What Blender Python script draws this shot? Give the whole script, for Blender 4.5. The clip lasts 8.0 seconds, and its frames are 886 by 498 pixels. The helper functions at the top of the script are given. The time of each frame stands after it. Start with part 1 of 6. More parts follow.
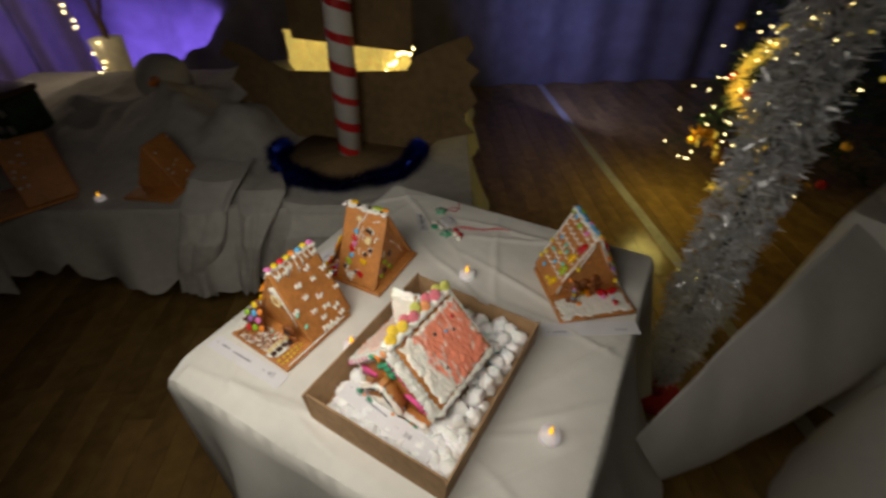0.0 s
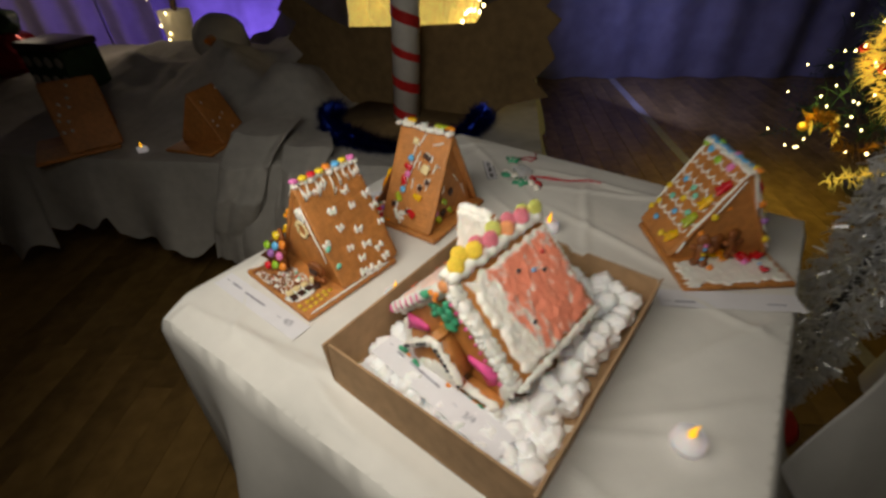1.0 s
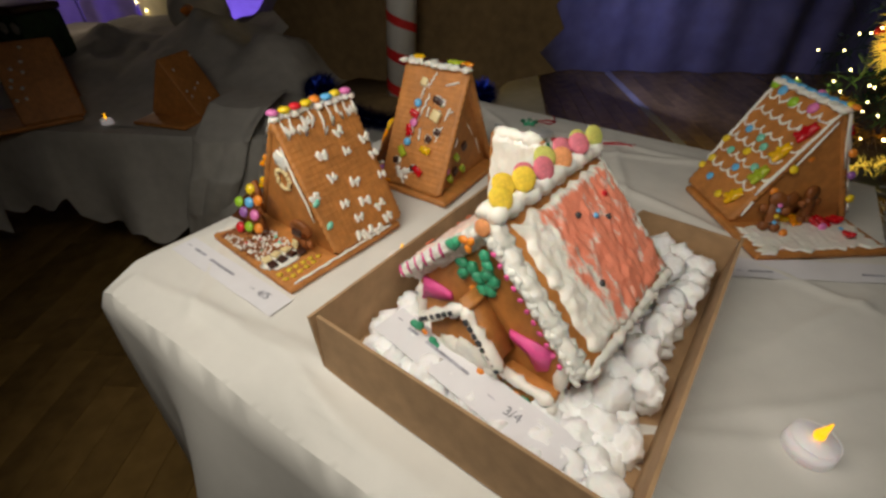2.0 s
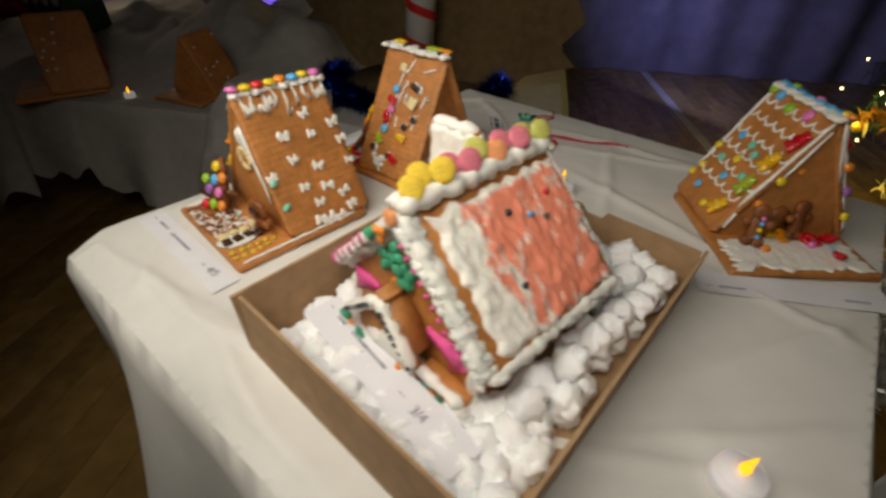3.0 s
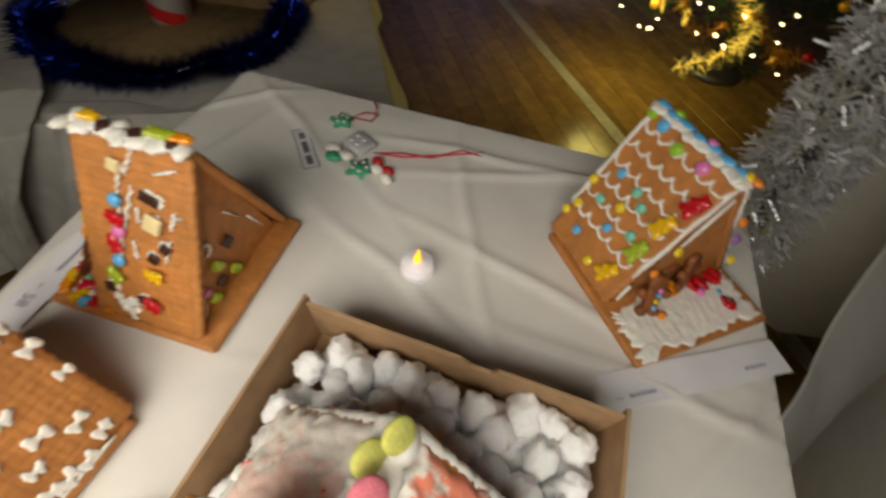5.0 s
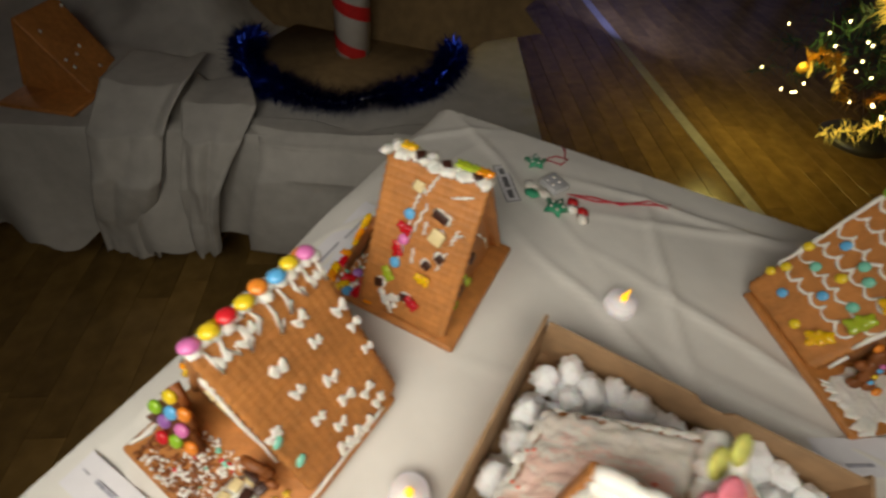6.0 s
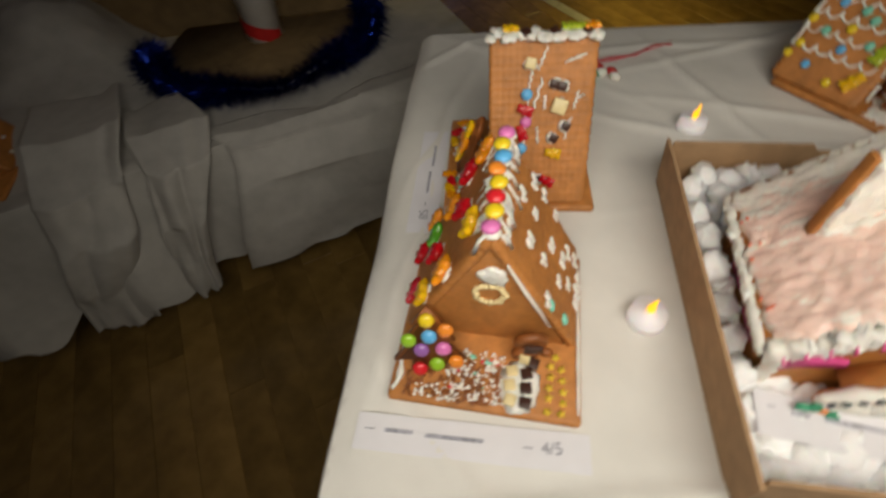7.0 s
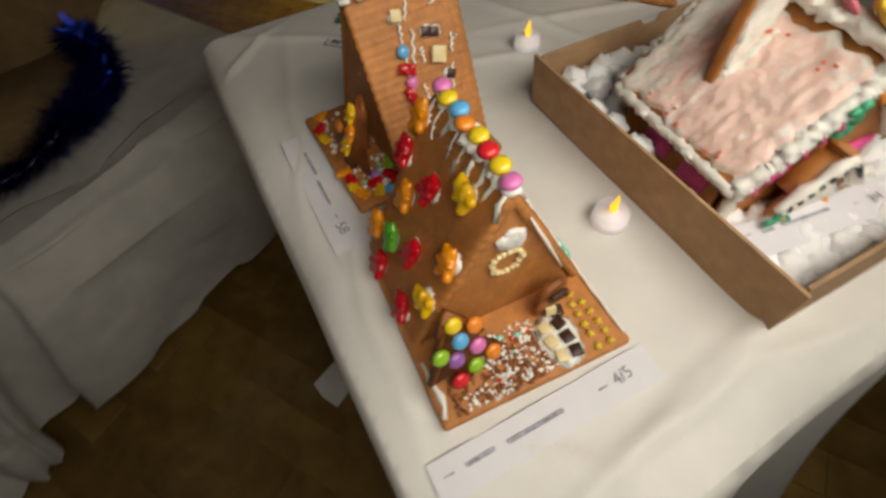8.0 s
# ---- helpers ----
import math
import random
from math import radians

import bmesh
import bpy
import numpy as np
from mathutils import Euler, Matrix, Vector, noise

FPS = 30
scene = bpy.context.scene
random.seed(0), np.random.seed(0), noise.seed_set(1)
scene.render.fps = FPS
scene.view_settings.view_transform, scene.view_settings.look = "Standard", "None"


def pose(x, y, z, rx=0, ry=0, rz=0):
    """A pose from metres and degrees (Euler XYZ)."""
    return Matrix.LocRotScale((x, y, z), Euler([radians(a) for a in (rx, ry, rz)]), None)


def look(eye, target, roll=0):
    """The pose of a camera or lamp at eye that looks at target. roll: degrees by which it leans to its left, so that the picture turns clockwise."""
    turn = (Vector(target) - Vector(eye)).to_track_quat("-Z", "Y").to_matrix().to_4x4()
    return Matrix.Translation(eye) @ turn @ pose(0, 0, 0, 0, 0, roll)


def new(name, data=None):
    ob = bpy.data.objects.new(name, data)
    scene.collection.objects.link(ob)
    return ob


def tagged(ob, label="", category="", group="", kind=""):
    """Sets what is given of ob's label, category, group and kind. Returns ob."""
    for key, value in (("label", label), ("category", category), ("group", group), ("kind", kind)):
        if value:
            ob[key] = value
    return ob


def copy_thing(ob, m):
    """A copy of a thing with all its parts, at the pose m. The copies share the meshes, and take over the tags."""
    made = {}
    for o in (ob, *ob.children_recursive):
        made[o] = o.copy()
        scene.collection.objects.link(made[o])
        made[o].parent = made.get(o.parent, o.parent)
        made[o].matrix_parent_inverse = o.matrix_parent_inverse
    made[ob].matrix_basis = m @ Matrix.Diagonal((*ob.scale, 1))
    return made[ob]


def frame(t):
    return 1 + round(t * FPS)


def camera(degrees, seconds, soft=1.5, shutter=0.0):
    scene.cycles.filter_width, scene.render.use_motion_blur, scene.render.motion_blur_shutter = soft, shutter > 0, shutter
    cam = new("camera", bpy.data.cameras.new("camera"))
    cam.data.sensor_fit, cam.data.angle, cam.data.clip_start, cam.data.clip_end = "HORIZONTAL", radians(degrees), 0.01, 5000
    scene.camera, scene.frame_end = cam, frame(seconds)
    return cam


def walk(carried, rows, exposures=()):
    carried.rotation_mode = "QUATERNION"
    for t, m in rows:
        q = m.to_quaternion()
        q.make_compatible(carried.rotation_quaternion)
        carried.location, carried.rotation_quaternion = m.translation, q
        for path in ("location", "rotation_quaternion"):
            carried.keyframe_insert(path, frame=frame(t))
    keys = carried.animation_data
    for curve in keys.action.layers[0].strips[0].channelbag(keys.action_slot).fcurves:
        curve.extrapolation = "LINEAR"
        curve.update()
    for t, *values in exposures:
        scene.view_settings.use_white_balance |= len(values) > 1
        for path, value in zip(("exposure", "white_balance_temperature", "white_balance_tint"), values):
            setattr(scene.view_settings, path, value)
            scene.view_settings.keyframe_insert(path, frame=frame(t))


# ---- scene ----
cam = camera(89.6, 8.0, soft=2.7, shutter=0.5)
PATH = [
    (0, (0.308, -0.587, 1.469), (-0.421, 0.784, 0.207), -1.2),
    (0.5, (0.308, -0.544, 1.387), (-0.64, 0.722, 0.162), -2.9),
    (1, (0.218, -0.526, 1.219), (-0.703, 0.772, 0.006), -1.9),
    (1.5, (0.14, -0.5, 1.115), (-0.7, 0.861, -0.087), -0.8),
    (3, (0.205, -0.43, 1.085), (-0.757, 0.82, -0.145), 1.3),
    (3.5, (0.269, -0.32, 1.119), (-0.382, 1.024, -0.212), 2.8),
    (4, (0.21, -0.182, 1.1), (0.036, 1.14, -0.39), 1.8),
    (4.2, (0.172, -0.149, 1.096), (0.101, 1.153, -0.42), 2.9),
    (5.3, (0.051, -0.152, 1.168), (-0.308, 1.033, -0.401), 7.2),
    (5.5, (0.039, -0.205, 1.17), (-0.553, 1.018, -0.298), 2.1),
    (6, (-0.074, -0.247, 1.185), (-0.62, 0.964, -0.31), 4.1),
    (6.5, (-0.172, -0.319, 1.165), (-0.548, 0.89, -0.383), 1.2),
    (7, (-0.278, -0.387, 1.154), (-0.478, 0.819, -0.429), -7.4),
    (7.5, (-0.323, -0.357, 1.119), (-0.186, 0.726, -0.558), -7.7),
    (8, (-0.394, -0.326, 1.113), (0.119, 0.679, -0.539), -4.7),
]
EXPOSURE = [(0, -0.22), (0.5, -0.22), (1.0, -0.2), (1.5, -0.18), (3.0, -0.08), (3.5, 0.2), (4.0, 0.7), (4.2, 0.65), (5.3, 0.25), (5.5, 0.2), (6.0, 0.08), (6.5, 0.05), (7.0, -0.08), (8.0, -0.05)]
walk(cam, [(t, look(eye, target, roll)) for t, eye, target, roll in PATH], EXPOSURE)

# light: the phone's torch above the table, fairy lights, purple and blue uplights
world = bpy.data.worlds.new("world")
scene.world = world
world.use_nodes = True
world.node_tree.nodes["Background"].inputs[0].default_value = (0.58, 0.5, 0.52, 1)
world.node_tree.nodes["Background"].inputs[1].default_value = 0.085


def lamp(name, kind, energy, color, m, size=0.05):
    data = bpy.data.lights.new(name, kind)
    data.energy, data.color = energy, color
    if kind == "AREA":
        data.size = size
    else:
        data.shadow_soft_size = size
    ob = new(name, data)
    ob.matrix_world = m
    return ob


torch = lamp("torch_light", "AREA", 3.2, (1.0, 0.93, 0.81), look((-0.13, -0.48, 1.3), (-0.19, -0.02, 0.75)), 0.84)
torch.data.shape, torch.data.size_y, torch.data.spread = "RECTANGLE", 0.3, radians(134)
lamp("vase_glow", "POINT", 2.5, (1.0, 0.8, 0.55), pose(-3.05, 0.85, 1.05), 0.06)
lamp("string_glow", "POINT", 4, (1.0, 0.8, 0.55), pose(-4.4, 0.5, 1.3), 0.2)
lamp("blue_uplight", "AREA", 9.5, (0.28, 0.31, 0.82), look((-0.5, 2.7, 0.45), (0.2, 4.2, 1.15)), 0.6)
lamp("purple_uplight", "AREA", 17, (0.3, 0.17, 1.0), look((-3.7, 1.9, 0.3), (-4.9, 2.6, 1.3)), 1.0)
lamp("tree_glow", "POINT", 4.2, (1.0, 0.82, 0.2), pose(0.42, 2.0, 0.45), 0.12)
lamp("sheet_glow", "POINT", 0.7, (1.0, 0.82, 0.4), pose(-0.95, 1.5, 0.95), 0.05)


# ---- materials ----
def mat(name, color, rough=0.6, metal=0.0, var=0.15, scale=40.0, bump=0.2, bscale=None, emit=None, sss=0.0, trans=0.0, coat=0.0, dark=None):
    """Two scales of colour variation, grain and relief on a plain base."""
    m = bpy.data.materials.new(name)
    m.use_nodes = True
    nt = m.node_tree
    n, ln = nt.nodes, nt.links
    b = n["Principled BSDF"]
    b.inputs["Roughness"].default_value = rough
    b.inputs["Metallic"].default_value = metal
    b.inputs["Transmission Weight"].default_value = trans
    b.inputs["Coat Weight"].default_value = coat
    if sss:
        b.inputs["Subsurface Weight"].default_value = sss
        b.inputs["Subsurface Radius"].default_value = (0.006, 0.003, 0.002)
        b.inputs["Subsurface Scale"].default_value = 1.0
    co = n.new("ShaderNodeTexCoord")
    big = n.new("ShaderNodeTexNoise")
    big.inputs["Scale"].default_value, big.inputs["Detail"].default_value = scale / 6, 3
    small = n.new("ShaderNodeTexNoise")
    small.inputs["Scale"].default_value, small.inputs["Detail"].default_value = scale, 5
    ln.new(co.outputs["Object"], big.inputs["Vector"])
    ln.new(co.outputs["Object"], small.inputs["Vector"])
    add = n.new("ShaderNodeMath")
    add.operation = "ADD"
    ln.new(big.outputs["Fac"], add.inputs[0])
    ln.new(small.outputs["Fac"], add.inputs[1])
    rng = n.new("ShaderNodeMapRange")
    rng.inputs["From Min"].default_value, rng.inputs["From Max"].default_value = 0.7, 1.3
    ln.new(add.outputs[0], rng.inputs["Value"])
    mix = n.new("ShaderNodeMix")
    mix.data_type = "RGBA"
    lo = dark or [c * (1 - 2 * var) for c in color]
    hi = color if dark else [min(1, c * (1 + var)) for c in color]
    mix.inputs["A"].default_value = (*lo, 1)
    mix.inputs["B"].default_value = (*hi, 1)
    ln.new(rng.outputs[0], mix.inputs["Factor"])
    ln.new(mix.outputs["Result"], b.inputs["Base Color"])
    if bump:
        bp = n.new("ShaderNodeBump")
        bp.inputs["Strength"].default_value, bp.inputs["Distance"].default_value = bump, 0.002
        src = small
        if bscale:
            src = n.new("ShaderNodeTexNoise")
            src.inputs["Scale"].default_value, src.inputs["Detail"].default_value = bscale, 6
            ln.new(co.outputs["Object"], src.inputs["Vector"])
        ln.new(src.outputs["Fac"], bp.inputs["Height"])
        ln.new(bp.outputs[0], b.inputs["Normal"])
    if emit:
        b.inputs["Emission Color"].default_value = (*emit[:3], 1)
        b.inputs["Emission Strength"].default_value = emit[3]
    return m


M = dict(
    cloth=mat("white_tablecloth", (0.74, 0.72, 0.67), 0.55, var=0.03, scale=30, bump=0.55, bscale=13),
    felt=mat("white_fleece", (0.5, 0.48, 0.44), 0.9, var=0.08, scale=25, bump=0.4, bscale=60),
    ginger=mat("gingerbread", (0.5, 0.2, 0.048), 0.55, var=0.16, scale=90, bump=0.35, bscale=260, sss=0.05),
    ginger_d=mat("dark_gingerbread", (0.27, 0.085, 0.018), 0.5, var=0.25, scale=80, bump=0.4, bscale=200),
    icing=mat("white_icing", (0.86, 0.83, 0.76), 0.45, var=0.05, scale=120, bump=0.4, bscale=180, sss=0.15),
    card=mat("brown_cardboard", (0.4, 0.25, 0.13), 0.85, var=0.12, scale=60, bump=0.15, bscale=300),
    card_d=mat("weathered_cardboard", (0.2, 0.13, 0.055), 0.9, var=0.15, scale=30, bump=0.2, bscale=120),
    cotton=mat("cotton_wool", (0.93, 0.93, 0.93), 1.0, var=0.02, scale=90, bump=0.7, bscale=190, sss=0.1),
    paper=mat("white_paper", (0.75, 0.74, 0.77), 0.7, var=0.02, scale=50, bump=0.05),
    pen=mat("grey_pen", (0.4, 0.4, 0.46), 0.6, var=0.3, scale=300, bump=0), ink=mat("black_ink", (0.16, 0.16, 0.17), 0.6, var=0.2, scale=100, bump=0),
    choc=mat("dark_chocolate", (0.055, 0.02, 0.012), 0.35, var=0.2, scale=150, bump=0.2),
    cream=mat("white_chocolate", (0.8, 0.66, 0.35), 0.4, var=0.08, scale=120, bump=0.2),
    steel=mat("painted_steel", (0.2, 0.2, 0.21), 0.4, 0.8, var=0.1, scale=40, bump=0.1),
    wood=mat("table_board", (0.3, 0.2, 0.12), 0.6, var=0.2, scale=30, bump=0.1),
    stripe_w=mat("white_gloss_paint", (0.8, 0.78, 0.74), 0.35, var=0.05, scale=40, bump=0.05),
    stripe_r=mat("red_ribbon", (0.55, 0.02, 0.02), 0.35, var=0.12, scale=60, bump=0.15),
    tin_b=mat("blue_tinsel", (0.01, 0.03, 0.28), 0.22, 0.9, var=0.3, scale=60, bump=0),
    tin_s=mat("silver_tinsel", (0.86, 0.87, 0.9), 0.34, 0.45, var=0.12, scale=40, bump=0),
    needle=mat("green_needles", (0.02, 0.06, 0.02), 0.6, var=0.35, scale=30, bump=0),
    bark=mat("bark", (0.1, 0.06, 0.03), 0.9, var=0.3, scale=40, bump=0.6),
    # the second gold is the ribbon with the bulbs' light put in as emission
    gold=mat("gold_ribbon", (0.75, 0.45, 0.06), 0.3, 0.6, var=0.2, scale=30, bump=0.1), gold_emit=mat("gold_ribbon_baked_glow", (0.8, 0.5, 0.07), 0.35, 0.3, var=0.3, scale=30, bump=0.2, emit=(1.0, 0.76, 0.1, 0.45)),
    red_ball=mat("red_bauble", (0.5, 0.02, 0.02), 0.15, 0.4, var=0.1, scale=20, bump=0),
    curtain=mat("dark_curtain", (0.16, 0.15, 0.2), 0.8, var=0.15, scale=8, bump=0.2),
    curtain_w=mat("pale_curtain", (0.55, 0.52, 0.6), 0.85, var=0.1, scale=8, bump=0.2),
    plaster=mat("plaster_wall", (0.3, 0.27, 0.24), 0.9, var=0.08, scale=6, bump=0.2),
    bulb=mat("warm_bulb", (1, 0.8, 0.4), 0.3, emit=(1.0, 0.78, 0.34, 9.0), bump=0),
    flame=mat("amber_flame", (0.7, 0.3, 0.01), 0.3, emit=(1.0, 0.45, 0.006, 1.6), bump=0),
    # white plastic with the flame's light through it put in as weak emission
    tea=mat("white_plastic_baked_glow", (0.8, 0.77, 0.79), 0.5, var=0.02, bump=0, sss=0.5, emit=(1.0, 0.9, 0.88, 0.16)),
    # gold foil that emits, standing in for light falling on it
    glow=mat("gold_baked_glow", (0.8, 0.6, 0.2), 0.4, emit=(1.0, 0.72, 0.16, 0.55), var=0.3, scale=20),
    line=mat("court_line", (0.5, 0.47, 0.42), 0.4, var=0.15, scale=30, bump=0.05),
    coral=mat("coral_icing", (0.85, 0.2, 0.1), 0.5, var=0.1, scale=90, bump=0.3, sss=0.1),
    pink_ic=mat("magenta_icing", (0.8, 0.1, 0.33), 0.45, var=0.12, scale=90, bump=0.3),
    green_ic=mat("green_icing", (0.05, 0.36, 0.19), 0.4, var=0.15, scale=90, bump=0.2),
    grey_ic=mat("charcoal_candy", (0.05, 0.05, 0.055), 0.4, var=0.1, bump=0.1),
    thread=mat("red_thread", (0.5, 0.02, 0.04), 0.7, var=0.1, bump=0.2),
    gum_p=mat("sugared_pink_gum", (0.74, 0.2, 0.26), 0.7, var=0.12, scale=300, bump=0.6, bscale=900, sss=0.2),
    gum_y=mat("sugared_yellow_gum", (0.9, 0.62, 0.05), 0.7, var=0.12, scale=300, bump=0.6, bscale=900, sss=0.2),
    gum_g=mat("sugared_green_gum", (0.6, 0.6, 0.14), 0.7, var=0.12, scale=300, bump=0.6, bscale=900, sss=0.2),
    gum_o=mat("sugared_orange_gum", (0.88, 0.36, 0.14), 0.7, var=0.12, scale=300, bump=0.6, bscale=900, sss=0.2),
)
for key, col in dict(pink=(0.75, 0.2, 0.5), yellow=(0.85, 0.62, 0.02), blue=(0.12, 0.45, 0.8), orange=(0.85, 0.27, 0.03), red=(0.7, 0.02, 0.03), green=(0.3, 0.55, 0.03), purple=(0.32, 0.13, 0.42), mint=(0.2, 0.6, 0.45)).items():
    M["s_" + key] = mat(key + "_sugar_shell", col, 0.28, var=0.05, scale=60, bump=0.05, coat=0.2)
for key, col in dict(red=(0.55, 0.005, 0.012), yellow=(0.85, 0.5, 0.005), orange=(0.85, 0.3, 0.005), green=(0.1, 0.38, 0.02), lime=(0.4, 0.5, 0.03)).items():
    M["b_" + key] = mat(key + "_gummy", col, 0.18, var=0.1, scale=80, bump=0.1, sss=0.3, coat=0.4)


# ---- mesh helpers ----
def finish(bm, name, material, smooth=True):
    bmesh.ops.recalc_face_normals(bm, faces=bm.faces)
    me = bpy.data.meshes.new(name)
    bm.to_mesh(me)
    bm.free()
    for p in me.polygons:
        p.use_smooth = smooth
    me.materials.append(M[material] if isinstance(material, str) else material)
    return me


def part(name, bm, material, parent, label="", m=None, smooth=True):
    """Links a bmesh, or a mesh that is shared, as one object under its parent."""
    me = finish(bm, name, material, smooth) if isinstance(bm, bmesh.types.BMesh) else bm
    ob = new(name, me)
    ob.parent = parent
    if m is not None:
        ob.matrix_local = m
    if label:
        ob["label"] = label
    return ob


def thing(name, m, label, category, group="", kind=""):
    ob = new(name)
    ob.empty_display_size = 0.02
    ob.matrix_world = m
    return tagged(ob, label, category, group, kind)


def solo(name, bm, material, label, category, m=None, group="", kind="", smooth=True):
    me = finish(bm, name, material, smooth) if isinstance(bm, bmesh.types.BMesh) else bm
    ob = new(name, me)
    if m is not None:
        ob.matrix_world = m
    return tagged(ob, label, category, group, kind)


def box(bm, x0, x1, y0, y1, z0, z1, bevel=0.0, seg=2, m=None):
    r = bmesh.ops.create_cube(bm, size=1)
    t = Matrix.Translation(((x0 + x1) / 2, (y0 + y1) / 2, (z0 + z1) / 2)) @ Matrix.Diagonal((x1 - x0, y1 - y0, z1 - z0, 1))
    bmesh.ops.transform(bm, matrix=t, verts=r["verts"])
    vs = r["verts"]
    if bevel:
        es = list({e for v in vs for e in v.link_edges})
        o = bmesh.ops.bevel(bm, geom=es, offset=bevel, segments=seg, affect="EDGES", profile=0.5)
        vs = list({v for f in o["faces"] for v in f.verts} | {v for v in vs if v.is_valid})
    if m is not None:
        bmesh.ops.transform(bm, matrix=m, verts=vs)
    return vs


def ball(bm, r, m, sub=2):
    o = bmesh.ops.create_icosphere(bm, subdivisions=sub, radius=1)
    bmesh.ops.transform(bm, matrix=m @ Matrix.Diagonal((*r, 1)), verts=o["verts"])
    return o["verts"]


def rod(bm, r0, r1, h, m, seg=12):
    o = bmesh.ops.create_cone(bm, cap_ends=True, segments=seg, radius1=r0, radius2=r1, depth=h)
    bmesh.ops.transform(bm, matrix=m @ pose(0, 0, h / 2), verts=o["verts"])
    return o["verts"]


def tube(bm, pts, r, seg=6, wob=0.0, rnd=random):
    """A line of icing, thread or wire along points."""
    pts = [Vector(p) for p in pts]
    rings = []
    for i, p in enumerate(pts):
        d = (pts[min(i + 1, len(pts) - 1)] - pts[max(i - 1, 0)]).normalized()
        a = d.orthogonal().normalized()
        if rings and a.dot(last) < 0:
            a = -a
        last = a
        b = d.cross(a)
        k = r * (1 + wob * rnd.uniform(-1, 1)) * (0.6 if i in (0, len(pts) - 1) else 1)
        rings.append([bm.verts.new(p + k * (math.cos(2 * math.pi * j / seg) * a + math.sin(2 * math.pi * j / seg) * b)) for j in range(seg)])
    for q, s in zip(rings, rings[1:]):
        for j in range(seg):
            bm.faces.new((q[j], q[(j + 1) % seg], s[(j + 1) % seg], s[j]))
    bm.faces.new(rings[0][::-1])
    bm.faces.new(rings[-1])


def extrude_outline(bm, pts, t, bevel=0.0, m=None):
    """A flat outline in x, y with thickness t along z."""
    vs = [bm.verts.new((x, y, 0)) for x, y in pts]
    f = bm.faces.new(vs)
    o = bmesh.ops.extrude_face_region(bm, geom=[f])
    top = [v for v in o["geom"] if isinstance(v, bmesh.types.BMVert)]
    bmesh.ops.translate(bm, vec=(0, 0, t), verts=top)
    out = vs + top
    if bevel:
        bmesh.ops.recalc_face_normals(bm, faces=bm.faces)
        es = [e for e in bm.edges if e.verts[0] in set(top) and e.verts[1] in set(top)]
        o = bmesh.ops.bevel(bm, geom=es, offset=bevel, segments=2, affect="EDGES")
        out = [v for v in bm.verts]
    if m is not None:
        bmesh.ops.transform(bm, matrix=m, verts=[v for v in out if v.is_valid])


def lump(bm, r, m, sub=2, amp=0.25, freq=2.0, seed=0.0):
    """An uneven blob."""
    for v in (vs := bmesh.ops.create_icosphere(bm, subdivisions=sub, radius=1)["verts"]):
        k = 1 + amp * noise.noise(v.co * freq + Vector((seed, 3 * seed, -seed)))
        v.co = Vector((v.co.x * r[0], v.co.y * r[1], v.co.z * r[2])) * k
    bmesh.ops.transform(bm, matrix=m, verts=vs)


def shared(name, material, build, smooth=True):
    bm = bmesh.new()
    build(bm)
    return finish(bm, name, material, smooth)


# ---- room: floor, walls ----
ROOM = 30.0
room = pose(0, 0, 0, 0, 0, ROOM)
floor_mat = mat("varnished_wood", (0.33, 0.2, 0.06), 0.26, var=0.2, scale=14, bump=0.06, bscale=40, coat=0.15)
nt = floor_mat.node_tree
info = nt.nodes.new("ShaderNodeObjectInfo")
hsv = nt.nodes.new("ShaderNodeHueSaturation")
rg = nt.nodes.new("ShaderNodeMapRange")
rg.inputs["To Min"].default_value, rg.inputs["To Max"].default_value = 0.75, 1.2
nt.links.new(info.outputs["Random"], rg.inputs["Value"])
nt.links.new(rg.outputs[0], hsv.inputs["Value"])
base = nt.nodes["Principled BSDF"].inputs["Base Color"]
src = base.links[0].from_socket
nt.links.new(src, hsv.inputs["Color"])
nt.links.new(hsv.outputs[0], base)

bm = bmesh.new()
box(bm, -8, 8, -5, 8, -0.1, -0.004)
floor = solo("floor", bm, floor_mat, "varnished brown wooden hall floor", "floor", room, kind="structure", smooth=False)


def wall(name, x0, x1, y0, y1, h, material, label, category="wall"):
    bm = bmesh.new()
    box(bm, x0, x1, y0, y1, -0.004, h)
    return solo(name, bm, material, label, category, room, kind="structure", smooth=False)


wall("wall_north", -8, 8, 6.2, 6.4, 4, "plaster", "dim plastered hall wall behind the curtain")
wall("wall_south", -8, 8, -5.2, -5, 4, "plaster", "dim plastered hall wall behind the tables")
wall("wall_west", -8.2, -8, -5, 6.2, 4, "plaster", "dim plastered side wall of the hall")
wall("wall_east", 8, 8.2, -5, 6.2, 4, "plaster", "dim plastered side wall of the hall")
bm = bmesh.new()
box(bm, -8, 8, -5, 6.2, 4, 4.1)
solo("ceiling", bm, "plaster", "dim plain hall ceiling", "ceiling", room, kind="structure", smooth=False)


